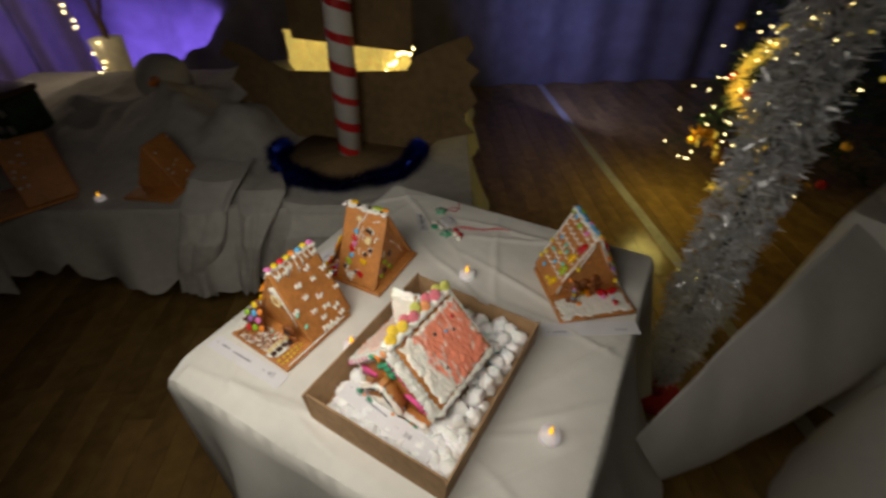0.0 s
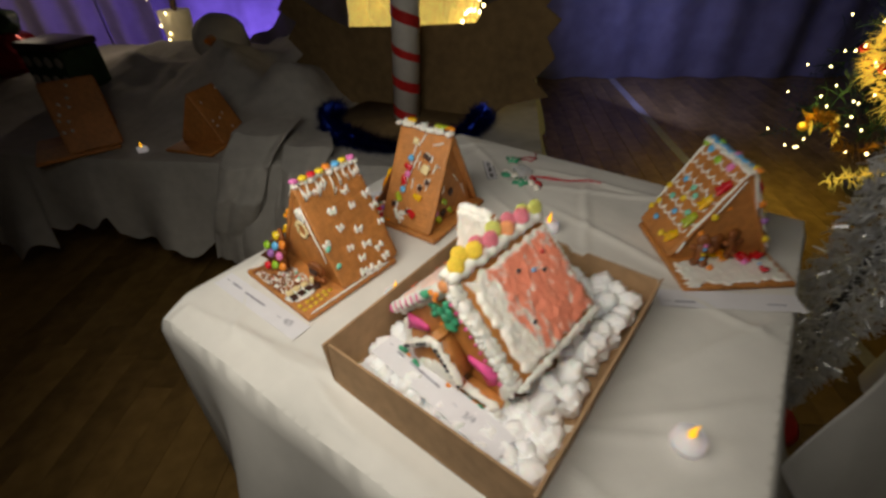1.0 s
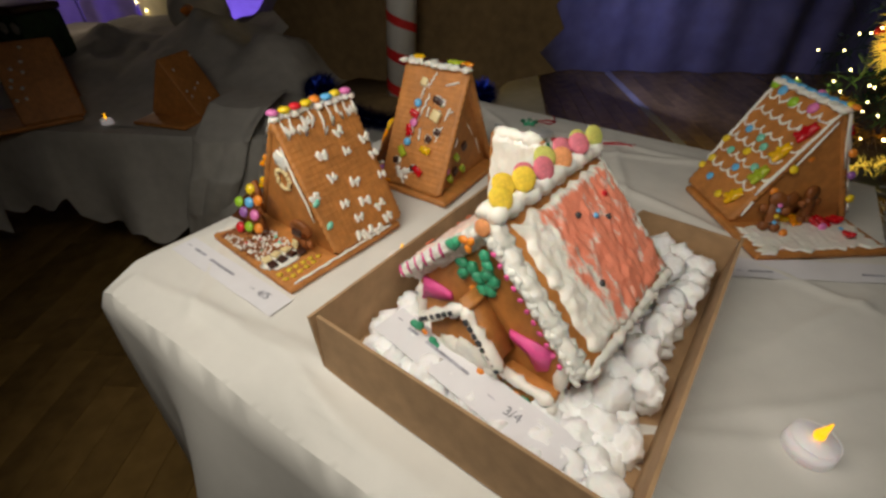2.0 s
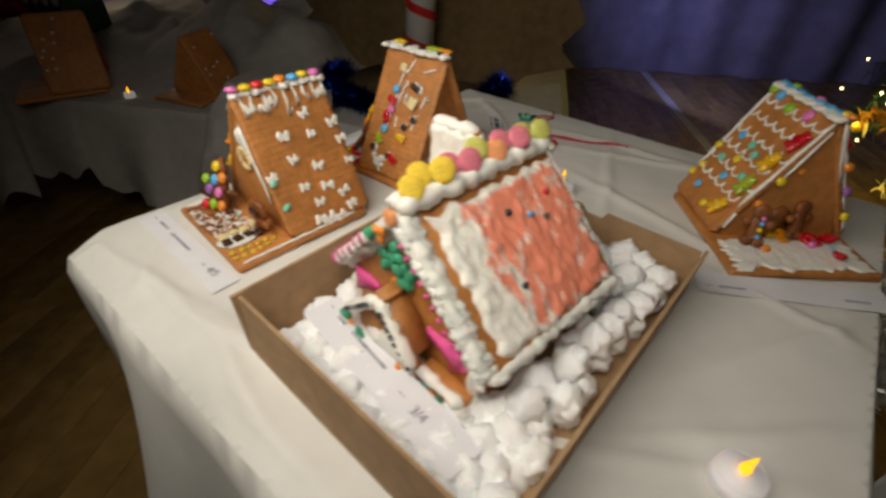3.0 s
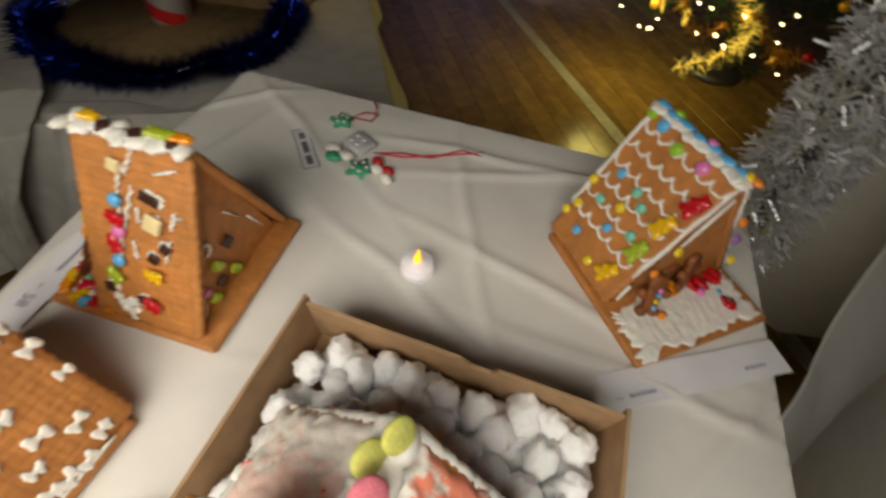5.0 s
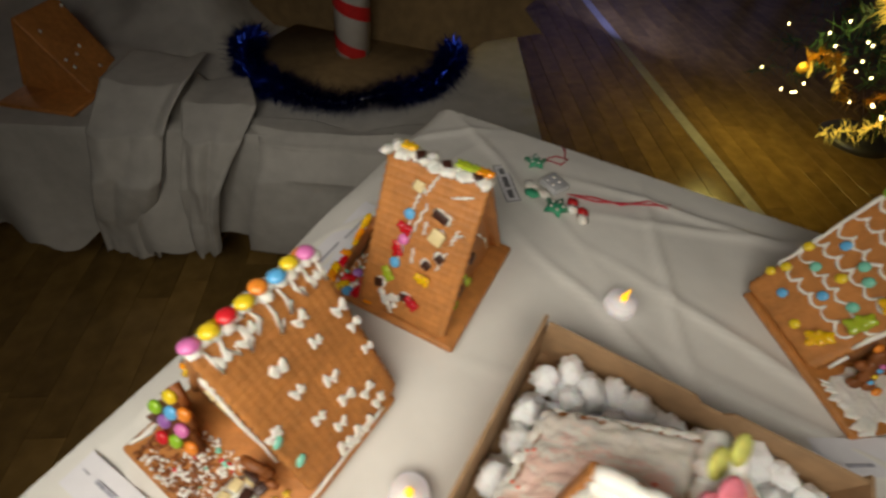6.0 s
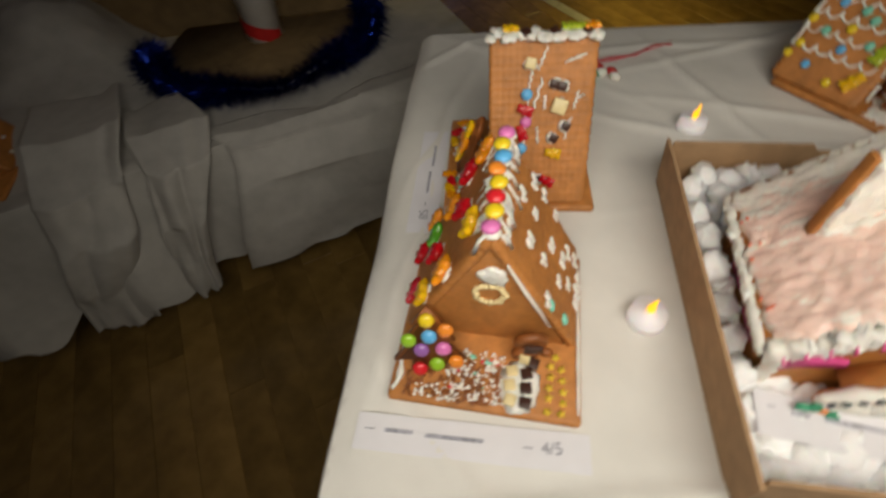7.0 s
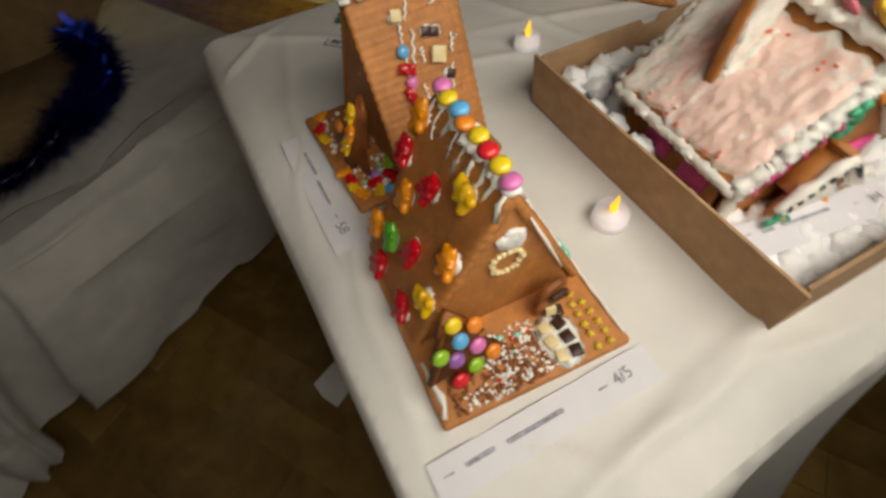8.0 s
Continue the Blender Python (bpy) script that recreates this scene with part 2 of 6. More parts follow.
def curtain(name, m, width, height, material, label, amp=0.05, period=0.22, seed=0):
    bm = bmesh.new()
    n = int(width / 0.035)
    grid = []
    for i in range(n + 1):
        x = i * width / n
        col = []
        for j in range(9):
            z = height * j / 8
            y = amp * math.sin(2 * math.pi * x / period + 1.5 * noise.noise((x * 2, seed, z * 0.3))) + 0.5 * amp * noise.noise((x * 3, z, seed))
            col.append((x - width / 2, y, z))
        grid.append([bm.verts.new(c) for c in col])
    back = [[bm.verts.new(v.co + Vector((0, 0.006, 0))) for v in col] for col in grid]
    for g in (grid, back):
        for a, b in zip(g, g[1:]):
            for j in range(8):
                bm.faces.new((a[j], b[j], b[j + 1], a[j + 1]))
    return solo(name, bm, material, label, "curtain", m, kind="structure")


curtain("curtain_stage", pose(-0.76, 3.5, 0, 0, 0, ROOM) @ pose(0.5, 0.15, 0), 9, 3.6, "curtain", "dark stage curtain in faint blue light", 0.03, 0.45)
curtain("curtain_pale", pose(-4.5, 2.8, 0, 0, 0, 62), 6, 3.2, "curtain_w", "pale curtain lit purple from below", 0.06, 0.3, 4)
bm = bmesh.new()
box(bm, -0.028, 0.028, 0, 4.6, -0.0005, 0.0015)
solo("court_line", bm, "line", "worn pale court line painted on the wooden floor", "floor line", pose(1.23, 0.39, 0, 0, 0, 32.9), kind="structure", smooth=False)


# ---- tables and cloths ----
def draped_cloth(name, m, hx, hy, z, drop, label, material="cloth", seed=0.0, ragged=0.02, flare=(0.05,) * 4, group="", step=0.02, folds=1.0, droop=0.0):
    """A cloth over a table: a slightly wrinkled top that hangs down in folds on all sides."""
    bm = bmesh.new()
    rows = 14
    def sink(x, y):
        """The soft sag of the cloth towards its front and outer edges."""
        a, c = max(0, 1 - (hy + y) / 0.045), max(0, 1 - (hx + x) / 0.03)
        return droop * (max(a, c) ** 2 * (0.7 + 1.1 * noise.noise((x * 7, y * 7, 4))) + 1.2 * min(a, c))
    per = []
    r = 0.012
    n = lambda L: max(4, int(L / step))
    for k in range(4):
        ax = [(hx, -hy), (hx, hy), (-hx, hy), (-hx, -hy)][k]
        bx = [(hx, hy), (-hx, hy), (-hx, -hy), (hx, -hy)][k]
        L = math.dist(ax, bx)
        nn = n(L)
        nx, ny = [(1, 0), (0, 1), (-1, 0), (0, -1)][k]
        for i in range(nn):
            f = i / nn
            per.append((ax[0] + (bx[0] - ax[0]) * f, ax[1] + (bx[1] - ax[1]) * f, nx, ny, f, k, L))
    rings = []
    for j in range(rows + 1):
        h = drop * (j / rows) ** 1.3
        ring = []
        for x, y, nx, ny, f, k, L in per:
            e = min(f, 1 - f) * L
            corner = max(0, 1 - e / 0.22)
            px_, py_ = x / hx, y / hy
            s = k * 10 + f * L
            fold = 0.3 * math.sin(s * 19 + seed + 4 * noise.noise((s * 2, seed, 0))) + 1.1 * noise.noise((s * 4, seed + 3, h))
            out = (h / drop) * flare[k] * (0.5 + 0.5 * fold * folds + (0.2 if droop else 0.8) * corner) + (0.004 if droop and j else 0)
            cx, cy = (nx, ny) if corner == 0 else Vector((nx + corner * px_ * 0.8, ny + corner * py_ * 0.8)).normalized()
            rag = ragged * (0.8 * noise.noise((s * 9, seed, 7)) + 0.7 * (noise.cell((s * 7, seed, 1)) - 0.5)) + 0.1 * corner * (1 - drop)
            zz = z - sink(x, y) - h * (1 + rag / max(drop, 0.01)) + (0.004 if j == 0 else 0) - (0.002 if j == 0 else 0)
            ring.append(bm.verts.new((x + cx * (out + 0.004 * min(1, j)), y + cy * (out + 0.004 * min(1, j)), zz)))
        rings.append(ring)
    for a, b in zip(rings, rings[1:]):
        for i in range(len(a)):
            bm.faces.new((a[i], a[(i + 1) % len(a)], b[(i + 1) % len(a)], b[i]))
    # top sheet with low wrinkles
    g = 130 if hx < 0.45 else 40
    creases = [(0.1, 0.02, 0.25), (-0.22, 0.3, -0.6), (0.25, -0.3, 0.9), (-0.1, -0.33, 0.15), (0.05, 0.2, -1.2), (0.3, 0.06, -0.12), (-0.3, -0.3, -0.85), (0.12, 0.32, 0.35), (-0.32, 0.15, 1.3), (0.3, -0.3, -0.3), (0.22, -0.22, 0.5), (0.34, -0.1, 0.7), (-0.05, -0.36, -0.1), (-0.2, -0.35, 0.12), (0.33, 0.02, 1.0), (0.03, 0.08, -0.5), (0.16, 0.14, -0.25), (-0.36, 0.3, 0.7), (-0.34, -0.1, 1.45), (0.05, 0.33, 0.05)]
    def h0(x, y):
        w = noise.noise((x * 6, y * 6, seed)) * 0.0022 + noise.noise((x * 17, y * 13, seed)) * 0.0009 + 0.0016 * abs(noise.noise((x * 9 + y * 4, y * 9 - x * 4, seed + 5)))
        for n_, (cx, cy, ca) in enumerate(creases):
            u_ = (x - cx) * math.cos(ca) + (y - cy) * math.sin(ca)
            d_ = -(x - cx) * math.sin(ca) + (y - cy) * math.cos(ca) + 0.012 * noise.noise((u_ * 9, n_, seed))
            w += 0.0034 * math.exp(-(d_ / 0.007) ** 2 - (u_ / 0.17) ** 2)
        edge = min(1, (hx - abs(x)) / 0.03) * min(1, (hy - abs(y)) / 0.03)
        return z - sink(x, y) + 0.002 + w * (1.35 if droop else 1) * max(0, edge)
    cells = [[bm.verts.new((-hx + 2 * hx * i / g, -hy + 2 * hy * k / g, h0(-hx + 2 * hx * i / g, -hy + 2 * hy * k / g))) for k in range(g + 1)] for i in range(g + 1)]
    for i in range(g):
        for k in range(g):
            bm.faces.new((cells[i][k], cells[i + 1][k], cells[i + 1][k + 1], cells[i][k + 1]))
    bmesh.ops.remove_doubles(bm, verts=bm.verts, dist=0.0021)
    return solo(name, bm, material, label, "tablecloth", m, group)


def folding_table(m, hx, hy, z, label):
    t = thing("folding_table", m, label, "table")
    bm = bmesh.new()
    box(bm, -hx + 0.004, hx - 0.004, -hy + 0.004, hy - 0.004, z - 0.035, z - 0.001, 0.005)
    part("tabletop", bm, "wood", t)
    for sx in (-1, 1):
        for sy in (-1, 1):
            bm = bmesh.new()
            rod(bm, 0.014, 0.014, z - 0.036, pose(sx * (hx - 0.06), sy * (hy - 0.06), 0))
            part("leg", bm, "steel", t)
    return t


TOP = 0.75
folding_table(pose(-0.022, 0.008, 0, 0, 0, -1.2), 0.34, 0.345, TOP - 0.003, "square folding table hidden under a white cloth")
draped_cloth("tablecloth", pose(-0.022, 0.008, 0, 0, 0, -1.2), 0.386, 0.395, TOP - 0.002, 0.5, "white creased tablecloth draped over a square table", flare=(0.16, 0.1, 0.015, 0.12), folds=2.5, droop=0.012)

LOW = pose(0, 0, 0, 0, 0, 27)
folding_table(LOW @ pose(-1.36, 1.6, 0), 1.44, 0.84, 0.525, "low display table hidden under white fleece")
draped_cloth("white_fleece", LOW @ pose(-1.36, 1.6, 0), 1.46, 0.85, 0.527, 0.365, "grey-white ragged fleece draped over the low display table", "felt", 5.0, 0.1, (0.1,) * 4, step=0.012, folds=1.6)
folding_table(pose(1.72, 0.95, 0, 0, 0, 62), 0.5, 0.72, 0.745, "side table hidden under a long white cloth")
draped_cloth("tablecloth", pose(1.72, 0.95, 0, 0, 0, 62), 0.51, 0.73, 0.748, 0.66, "long white cloth covering the neighbouring table", "cloth", 9.0, 0.06, (0.08,) * 4)


def loft(name, rows, n, m, label, seed, amp=0.02):
    """A sheet of cloth with thickness through a few smooth cross lines, each given by four points."""
    bm = bmesh.new()
    def bez(p, t):
        p = [Vector(q) for q in p]
        while len(p) > 1:
            p = [a.lerp(c, t) for a, c in zip(p, p[1:])]
        return p[0]
    g = []
    for i in range(n + 1):
        col = []
        for j in range(n + 1):
            q = bez([bez(r, i / n) for r in rows], j / n)
            w = noise.noise(q * 7 + Vector((seed, 0, 0))) + 0.25 * math.sin(17 * i / n + 3 * noise.noise(q * 3))
            col.append(bm.verts.new(q + Vector((0.3, -0.3, 0.8)) * amp * 0.5 * w))
        g.append(col)
    for i in range(n):
        for j in range(n):
            bm.faces.new((g[i][j], g[i + 1][j], g[i + 1][j + 1], g[i][j + 1]))
    o = bmesh.ops.extrude_face_region(bm, geom=list(bm.faces))
    bmesh.ops.translate(bm, vec=(0, 0, -0.002), verts=[v for v in o["geom"] if isinstance(v, bmesh.types.BMVert)])
    return solo(name, bm, m, label, "cloth")


loft("hanging_cloth", [[(0.95, 1.0, 0.76), (0.76, 0.64, 0.7), (0.56, 0.3, 0.6), (0.45, 0.06, 0.5)], [(1.2, 0.85, 0.72), (0.95, 0.55, 0.55), (0.72, 0.25, 0.45), (0.53, 0.04, 0.38)], [(1.12, 0.75, 0.42), (0.93, 0.52, 0.34), (0.74, 0.3, 0.26), (0.55, 0.09, 0.34)]], 40, "cloth", "loose end of white cloth trailing from the side table", 2.0)
loft("hanging_cloth", [[(1.3, 0.7, 0.74), (1.25, 0.4, 0.74), (1.25, 0.1, 0.72), (1.3, -0.3, 0.72)], [(1.05, 0.62, 0.7), (1.0, 0.3, 0.7), (0.95, 0.1, 0.6), (1.0, -0.3, 0.6)], [(1.0, 0.6, 0.0), (0.84, 0.36, 0.0), (0.86, 0.1, 0.0), (0.9, -0.3, 0.0)]], 40, "cloth", "second white cloth hanging to the floor beside it", 6.0, 0.05)


def fleece_tab(rows, label, seed):
    """A loose strip of fleece that hangs over the table's front edge, gathered into lengthwise folds; rows run from the top to the torn hem: x of both sides, y, z."""
    bm = bmesh.new()
    n, m = 26, 44
    g = []
    for j in range(m + 1):
        t = j / m * (len(rows) - 1)
        i = min(int(t), len(rows) - 2)
        f = t - i
        f = f * f * (3 - 2 * f)
        a, b, y, z = [p + (q - p) * f for p, q in zip(rows[i], rows[i + 1])]
        row = []
        for k in range(n + 1):
            u = k / n
            x = a + (b - a) * u
            w = 0.013 * math.sin(5.5 * u + seed + 2 * noise.noise((j * 0.06, seed, 0))) + 0.022 * noise.noise((u * 3.5, j * 0.09, seed))
            torn = 0.02 * noise.cell((u * 5, seed, 2)) * (j / m) ** 6
            row.append(bm.verts.new((x + 0.006 * noise.noise((j * 0.2, seed, u)), y - abs(w) - 0.01 * math.sin(math.pi * u), z + 0.3 * w * (j < m / 3) - torn)))
        g.append(row)
    for p, q in zip(g, g[1:]):
        for k in range(n):
            bm.faces.new((p[k], p[k + 1], q[k + 1], q[k]))
    o = bmesh.ops.extrude_face_region(bm, geom=list(bm.faces))
    bmesh.ops.translate(bm, vec=(0, 0.004, -0.001), verts=[v for v in o["geom"] if isinstance(v, bmesh.types.BMVert)])
    return solo("fleece_strip", bm, "felt", label, "cloth", LOW, "fleece strips over the table edge")


fleece_tab([(-1.0, -0.8, 1.02, 0.6), (-1.0, -0.79, 0.86, 0.6), (-1.01, -0.83, 0.73, 0.53), (-1.03, -0.86, 0.69, 0.42), (-1.09, -0.94, 0.685, 0.28), (-1.115, -0.965, 0.68, 0.15)], "loose grey-white fleece strip hanging over the low table's edge", 1.0)
fleece_tab([(-0.82, -0.68, 0.96, 0.57), (-0.8, -0.62, 0.82, 0.575), (-0.78, -0.64, 0.725, 0.53), (-0.82, -0.72, 0.69, 0.4), (-0.845, -0.76, 0.685, 0.28), (-0.86, -0.785, 0.68, 0.17)], "narrow fleece strip hanging beside the first one", 3.4)
fleece_tab([(-0.66, -0.1, 0.82, 0.536), (-0.63, -0.06, 0.775, 0.54), (-0.6, -0.02, 0.73, 0.515), (-0.62, -0.02, 0.69, 0.44), (-0.66, -0.02, 0.685, 0.33), (-0.7, 0.0, 0.68, 0.2)], "broad fold of grey-white fleece falling over the table's edge", 7.7)


bm = bmesh.new()
extrude_outline(bm, [(-0.03, -0.024), (0.05, -0.02), (0.05, 0.024), (-0.027, 0.03), (-0.033, 0.004)], 0.0015)
solo("cloth_flap", bm, "felt", "torn grey corner of cloth sticking out under the table", "cloth", pose(-0.448, -0.033, 0.42, 8, -14, 20), smooth=False)


# ---- sweets, shared meshes ----
def skin(bm, blobs, sub=3, soft=0.0012):
    """One closed skin round several ellipsoids (centre, radii), drawn tight from outside along rays from the middle."""
    def gap(p):
        k = 0.0
        for c, r in blobs:
            q = Vector(((p.x - c[0]) / r[0], (p.y - c[1]) / r[1], (p.z - c[2]) / r[2]))
            k += math.exp(-(q.length - 1) * min(r) / soft)
        return k
    mid = Vector(blobs[0][0])
    for v in bmesh.ops.create_icosphere(bm, subdivisions=sub, radius=1)["verts"]:
        d = v.co.normalized()
        a = 0.022
        while a > 0.0004 and gap(mid + d * a) < 1:
            a -= 0.0003
        v.co = mid + d * a


def bear_shape(bm):
    blobs = [((0, 0, 0.003), (0.006, 0.0085, 0.0045)), ((0, 0.0068, 0.0036), (0.0047, 0.0045, 0.0042))]
    for s in (-1, 1):
        blobs += [((s * 0.0033, 0.0105, 0.0042), (0.0018, 0.0018, 0.0018)), ((s * 0.0046, 0.0022, 0.0052), (0.0024, 0.0021, 0.0025)), ((s * 0.0042, -0.0062, 0.0048), (0.0028, 0.003, 0.0028))]
    skin(bm, blobs, 4, 0.0007)


def star_shape(bm, r=0.0042, t=0.002):
    extrude_outline(bm, [((r if i % 2 == 0 else 0.5 * r) * math.cos(math.pi * i / 5), (r if i % 2 == 0 else 0.5 * r) * math.sin(math.pi * i / 5)) for i in range(10)], t, 0.0005)


def drop_shape(bm):
    """A chewy sugared half-round."""
    vs = ball(bm, (0.0115, 0.0115, 0.0046), pose(0, 0, 0), 3)
    for v in vs:
        v.co *= 1 + 0.05 * noise.noise(v.co * 400)


SMARTIE = {k: shared("candy", "s_" + k, lambda bm: ball(bm, (0.0074, 0.0074, 0.0042), pose(0, 0, 0))) for k in "pink yellow blue orange red green purple mint".split()}
BEAR = {k: shared("gummy_bear", "b_" + k, bear_shape) for k in "red yellow orange green lime".split()}
GUM = {k: shared("sugared_gum", "gum_" + k, drop_shape) for k in "pygo"}
STAR = shared("sugar_star", "gum_y", star_shape)
SQUARE = {k: shared("chocolate_square", k, lambda bm: box(bm, -0.006, 0.006, -0.006, 0.006, 0, 0.004, 0.0012)) for k in ("choc", "cream")}
BLOB = [shared("icing_blob", "icing", lambda bm, i=i: skin(bm, [((random.uniform(-0.004, 0.004) * (j > 0), random.uniform(-0.004, 0.004) * (j > 0), 0), (random.uniform(0.0025, 0.005), random.uniform(0.0025, 0.0045), 0.0014)) for j in range(5)], 3, 0.0005)) for i in range(6)]


def kit(y0, y1, rise):
    """The slopes of the steep roof: the pose of a spot f from the front (0) to the back (1), v from the eaves (0) to the ridge (1)."""
    run = math.hypot(0.080, rise)
    def spot(side, f, v, w=0.0, turn=0.0):
        slope = Vector((-side * 0.080, 0, rise)) / run
        out = Vector((side * rise, 0, 0.080)) / run
        at = Vector((side * 0.080, y0 + (y1 - y0) * f, 0.011)) + slope * ((run - 0.002) * v) + out * w
        return Matrix.Translation(at) @ Matrix((slope.cross(out), slope, out)).transposed().to_4x4() @ pose(0, 0, 0, 0, 0, turn)
    return spot


def roof_panel(bm, waffle):
    """A biscuit slab with pressed ribs or diamonds, in its own plane: x along the ridge, y up the slope."""
    nu, nv = 46, 60
    def top(x, y):
        edge = min(1, (0.0575 - abs(x)) / 0.004, (0.084 - abs(y)) / 0.004)
        if waffle:
            k = abs(math.sin((x + y) * 420)) * abs(math.sin((x - y) * 420))
            k = 0.0021 * (1 - k)
        else:
            k = 0.0009 * math.sin(y * 850) + 0.0005 * math.sin(x * 900)
        return 0.0015 * math.sqrt(max(0, edge)) + (k + 0.0008 * noise.noise((x * 40, y * 40, 1))) * max(0, edge)
    g = [[None] * (nv + 1) for _ in range(nu + 1)]
    for i in range(nu + 1):
        for j in range(nv + 1):
            x, y = -0.0575 + 0.115 * i / nu, -0.084 + 0.168 * j / nv
            xx = x + 0.0009 * math.sin(y * 700) * (abs(x) > 0.053) * (1 if x > 0 else -1)
            cr = 0.004 * max(0, (abs(x) - 0.0535) / 0.004) * max(0, (abs(y) - 0.08) / 0.004)
            g[i][j] = bm.verts.new((xx - cr * (1 if x > 0 else -1), y - cr * (1 if y > 0 else -1), top(x, y)))
    for i in range(nu):
        for j in range(nv):
            bm.faces.new((g[i][j], g[i + 1][j], g[i + 1][j + 1], g[i][j + 1]))
    rim = [g[i][0] for i in range(nu)] + [g[nu][j] for j in range(nv)] + [g[i][nv] for i in range(nu, 0, -1)] + [g[0][j] for j in range(nv, 0, -1)]
    low = [bm.verts.new((v.co.x, v.co.y, -0.006)) for v in rim]
    for i in range(len(rim)):
        k = (i + 1) % len(rim)
        bm.faces.new((rim[i], low[i], low[k], rim[k]))
    bm.faces.new(low)


PANEL = {w: shared("roof_panel", "ginger", lambda bm, w=w: roof_panel(bm, w)) for w in (False, True)}


def tri_wall(bm):
    extrude_outline(bm, [(-0.07, 0), (0.07, 0), (0.004, 0.142), (-0.004, 0.142)], 0.006)


WALL = shared("gable_wall", "ginger", tri_wall, False)


def base_plate(bm):
    box(bm, -0.085, 0.085, -0.088, 0.088, 0, 0.0095, 0.0035, 3)
    for v in bm.verts:
        v.co.x += 0.0012 * noise.noise(v.co * 30)
        v.co.y += 0.0012 * noise.noise(v.co * 30 + Vector((5, 5, 5)))


BASE = shared("base_plate", "ginger", base_plate)


def biscuit_house(m, label, y0=-0.018, y1=0.097, rise=0.15):
    h = thing("gingerbread_house", m, label, "gingerbread house", "gingerbread houses on the table")
    part("base_plate", BASE, None, h)
    spot = kit(y0, y1, rise)
    size = Matrix.Diagonal(((y1 - y0) / 0.115, (math.hypot(0.08, rise) - 0.002) / 0.168, 1, 1))
    tall = Matrix.Diagonal((1, rise / 0.15, 1, 1))
    part("roof_panel", PANEL[False], None, h, m=spot(1, 0.5, 0.5) @ size)
    part("roof_panel", PANEL[True], None, h, m=spot(-1, 0.5, 0.5) @ size, label="roof panel pressed with a waffle pattern")
    part("gable_wall", WALL, None, h, m=pose(0, y0 + 0.008, 0.0095, 90) @ tall)
    part("gable_wall", WALL, None, h, m=pose(0, y1 - 0.011, 0.0095, 90) @ tall)
    return h, spot


def scribble(bm, fn, a, b, n, width, seed, r=0.0012):
    """A wavering piped line along fn(t, offset)."""
    rnd = random.Random(seed)
    tube(bm, [fn(a + (b - a) * i / n, width * (1 if i % 2 else -1) * rnd.uniform(0.5, 1)) for i in range(n + 1)], r, 5, 0.3, rnd)


def tree_cookie(house, m, sweets, height=0.075, width=0.055):
    pts = [(0, height), (width * 0.22, height * 0.72), (width * 0.12, height * 0.72), (width * 0.36, height * 0.45), (width * 0.2, height * 0.45), (width * 0.5, height * 0.14), (width * 0.12, height * 0.14), (width * 0.12, 0)]
    pts = pts + [(-x, y) for x, y in pts[::-1][:-1]]
    bm = bmesh.new()
    extrude_outline(bm, pts, 0.008, 0.002)
    t = part("tree_cookie", bm, "ginger_d", house, "tree-shaped biscuit dotted with sweets", m)
    for x, y, mesh in sweets:
        part(mesh.name.split(".")[0], mesh, None, t, m=pose(x * width, y * height, 0.009))
    return t


def crumbs(house, spots, material, label, seed):
    """Loose bits too small to count, as one mesh."""
    rnd = random.Random(seed)
    bm = bmesh.new()
    for x0, x1, y0, y1, n, r in spots:
        for _ in range(n):
            k = r * rnd.uniform(0.5, 1.3)
            lump(bm, (k, k * rnd.uniform(0.5, 1), k * 0.6), pose(rnd.uniform(x0, x1), rnd.uniform(y0, y1), 0.0105 + k * 0.2, rnd.uniform(0, 90), 0, rnd.uniform(0, 180)), 1, 0.5, 2, rnd.random() * 50)
    o = part("crumb_scatter", bm, material, house, label, smooth=False)
    o["kind"] = "stuff"
    return o


def icing_sheet(bm, hu, hv, base, amp, seed, margin):
    nu, nv = 70, 60
    g = []
    for i in range(nu + 1):
        col = []
        for j in range(nv + 1):
            a, b = 2 * i / nu - 1, 2 * j / nv - 1
            x = a * (hu - 0.0025 + margin * noise.noise((b * 6, a * 0.6, seed)))
            y = b * (hv - 0.0025 + margin * noise.noise((a * 6, b * 0.6, seed + 9)))
            e = min(1 - abs(a), 1 - abs(b))
            k = min(1, e / 0.08) ** 0.5
            z = k * (base + amp * (noise.noise((x * 45, y * 45, seed)) + 0.9 * noise.noise((x * 170, y * 90, seed)) + 0.8 * abs(noise.noise((x * 330, y * 260, seed)))))
            col.append(bm.verts.new((x, y, max(z, -0.0005))))
        g.append(col)
    for i in range(nu):
        for j in range(nv):
            bm.faces.new((g[i][j], g[i + 1][j], g[i + 1][j + 1], g[i][j + 1]))


rnd = random.Random(4)

# ---- house A: smarties on the ridge, bears on the waffle side ----
def dab_shape(bm, seed):
    """A dragged dab: two ragged cross strokes joined by a short bar."""
    r = random.Random(seed)
    blobs = [((0, 0, 0), (0.0045, 0.0016, 0.0012))]
    for s in (-1, 1):
        for k in range(3):
            blobs.append(((0.0036 * s + r.uniform(-0.0012, 0.0012), 0.0026 * (k - 1) + r.uniform(-0.001, 0.001), 0), (0.0019 * r.uniform(0.7, 1.3), 0.0022 * r.uniform(0.7, 1.3), 0.0013)))
    skin(bm, blobs, 4, 0.0004)


DAB = [shared("icing_blob", "icing", lambda bm, i=i: dab_shape(bm, 17 * i + 3)) for i in range(7)]
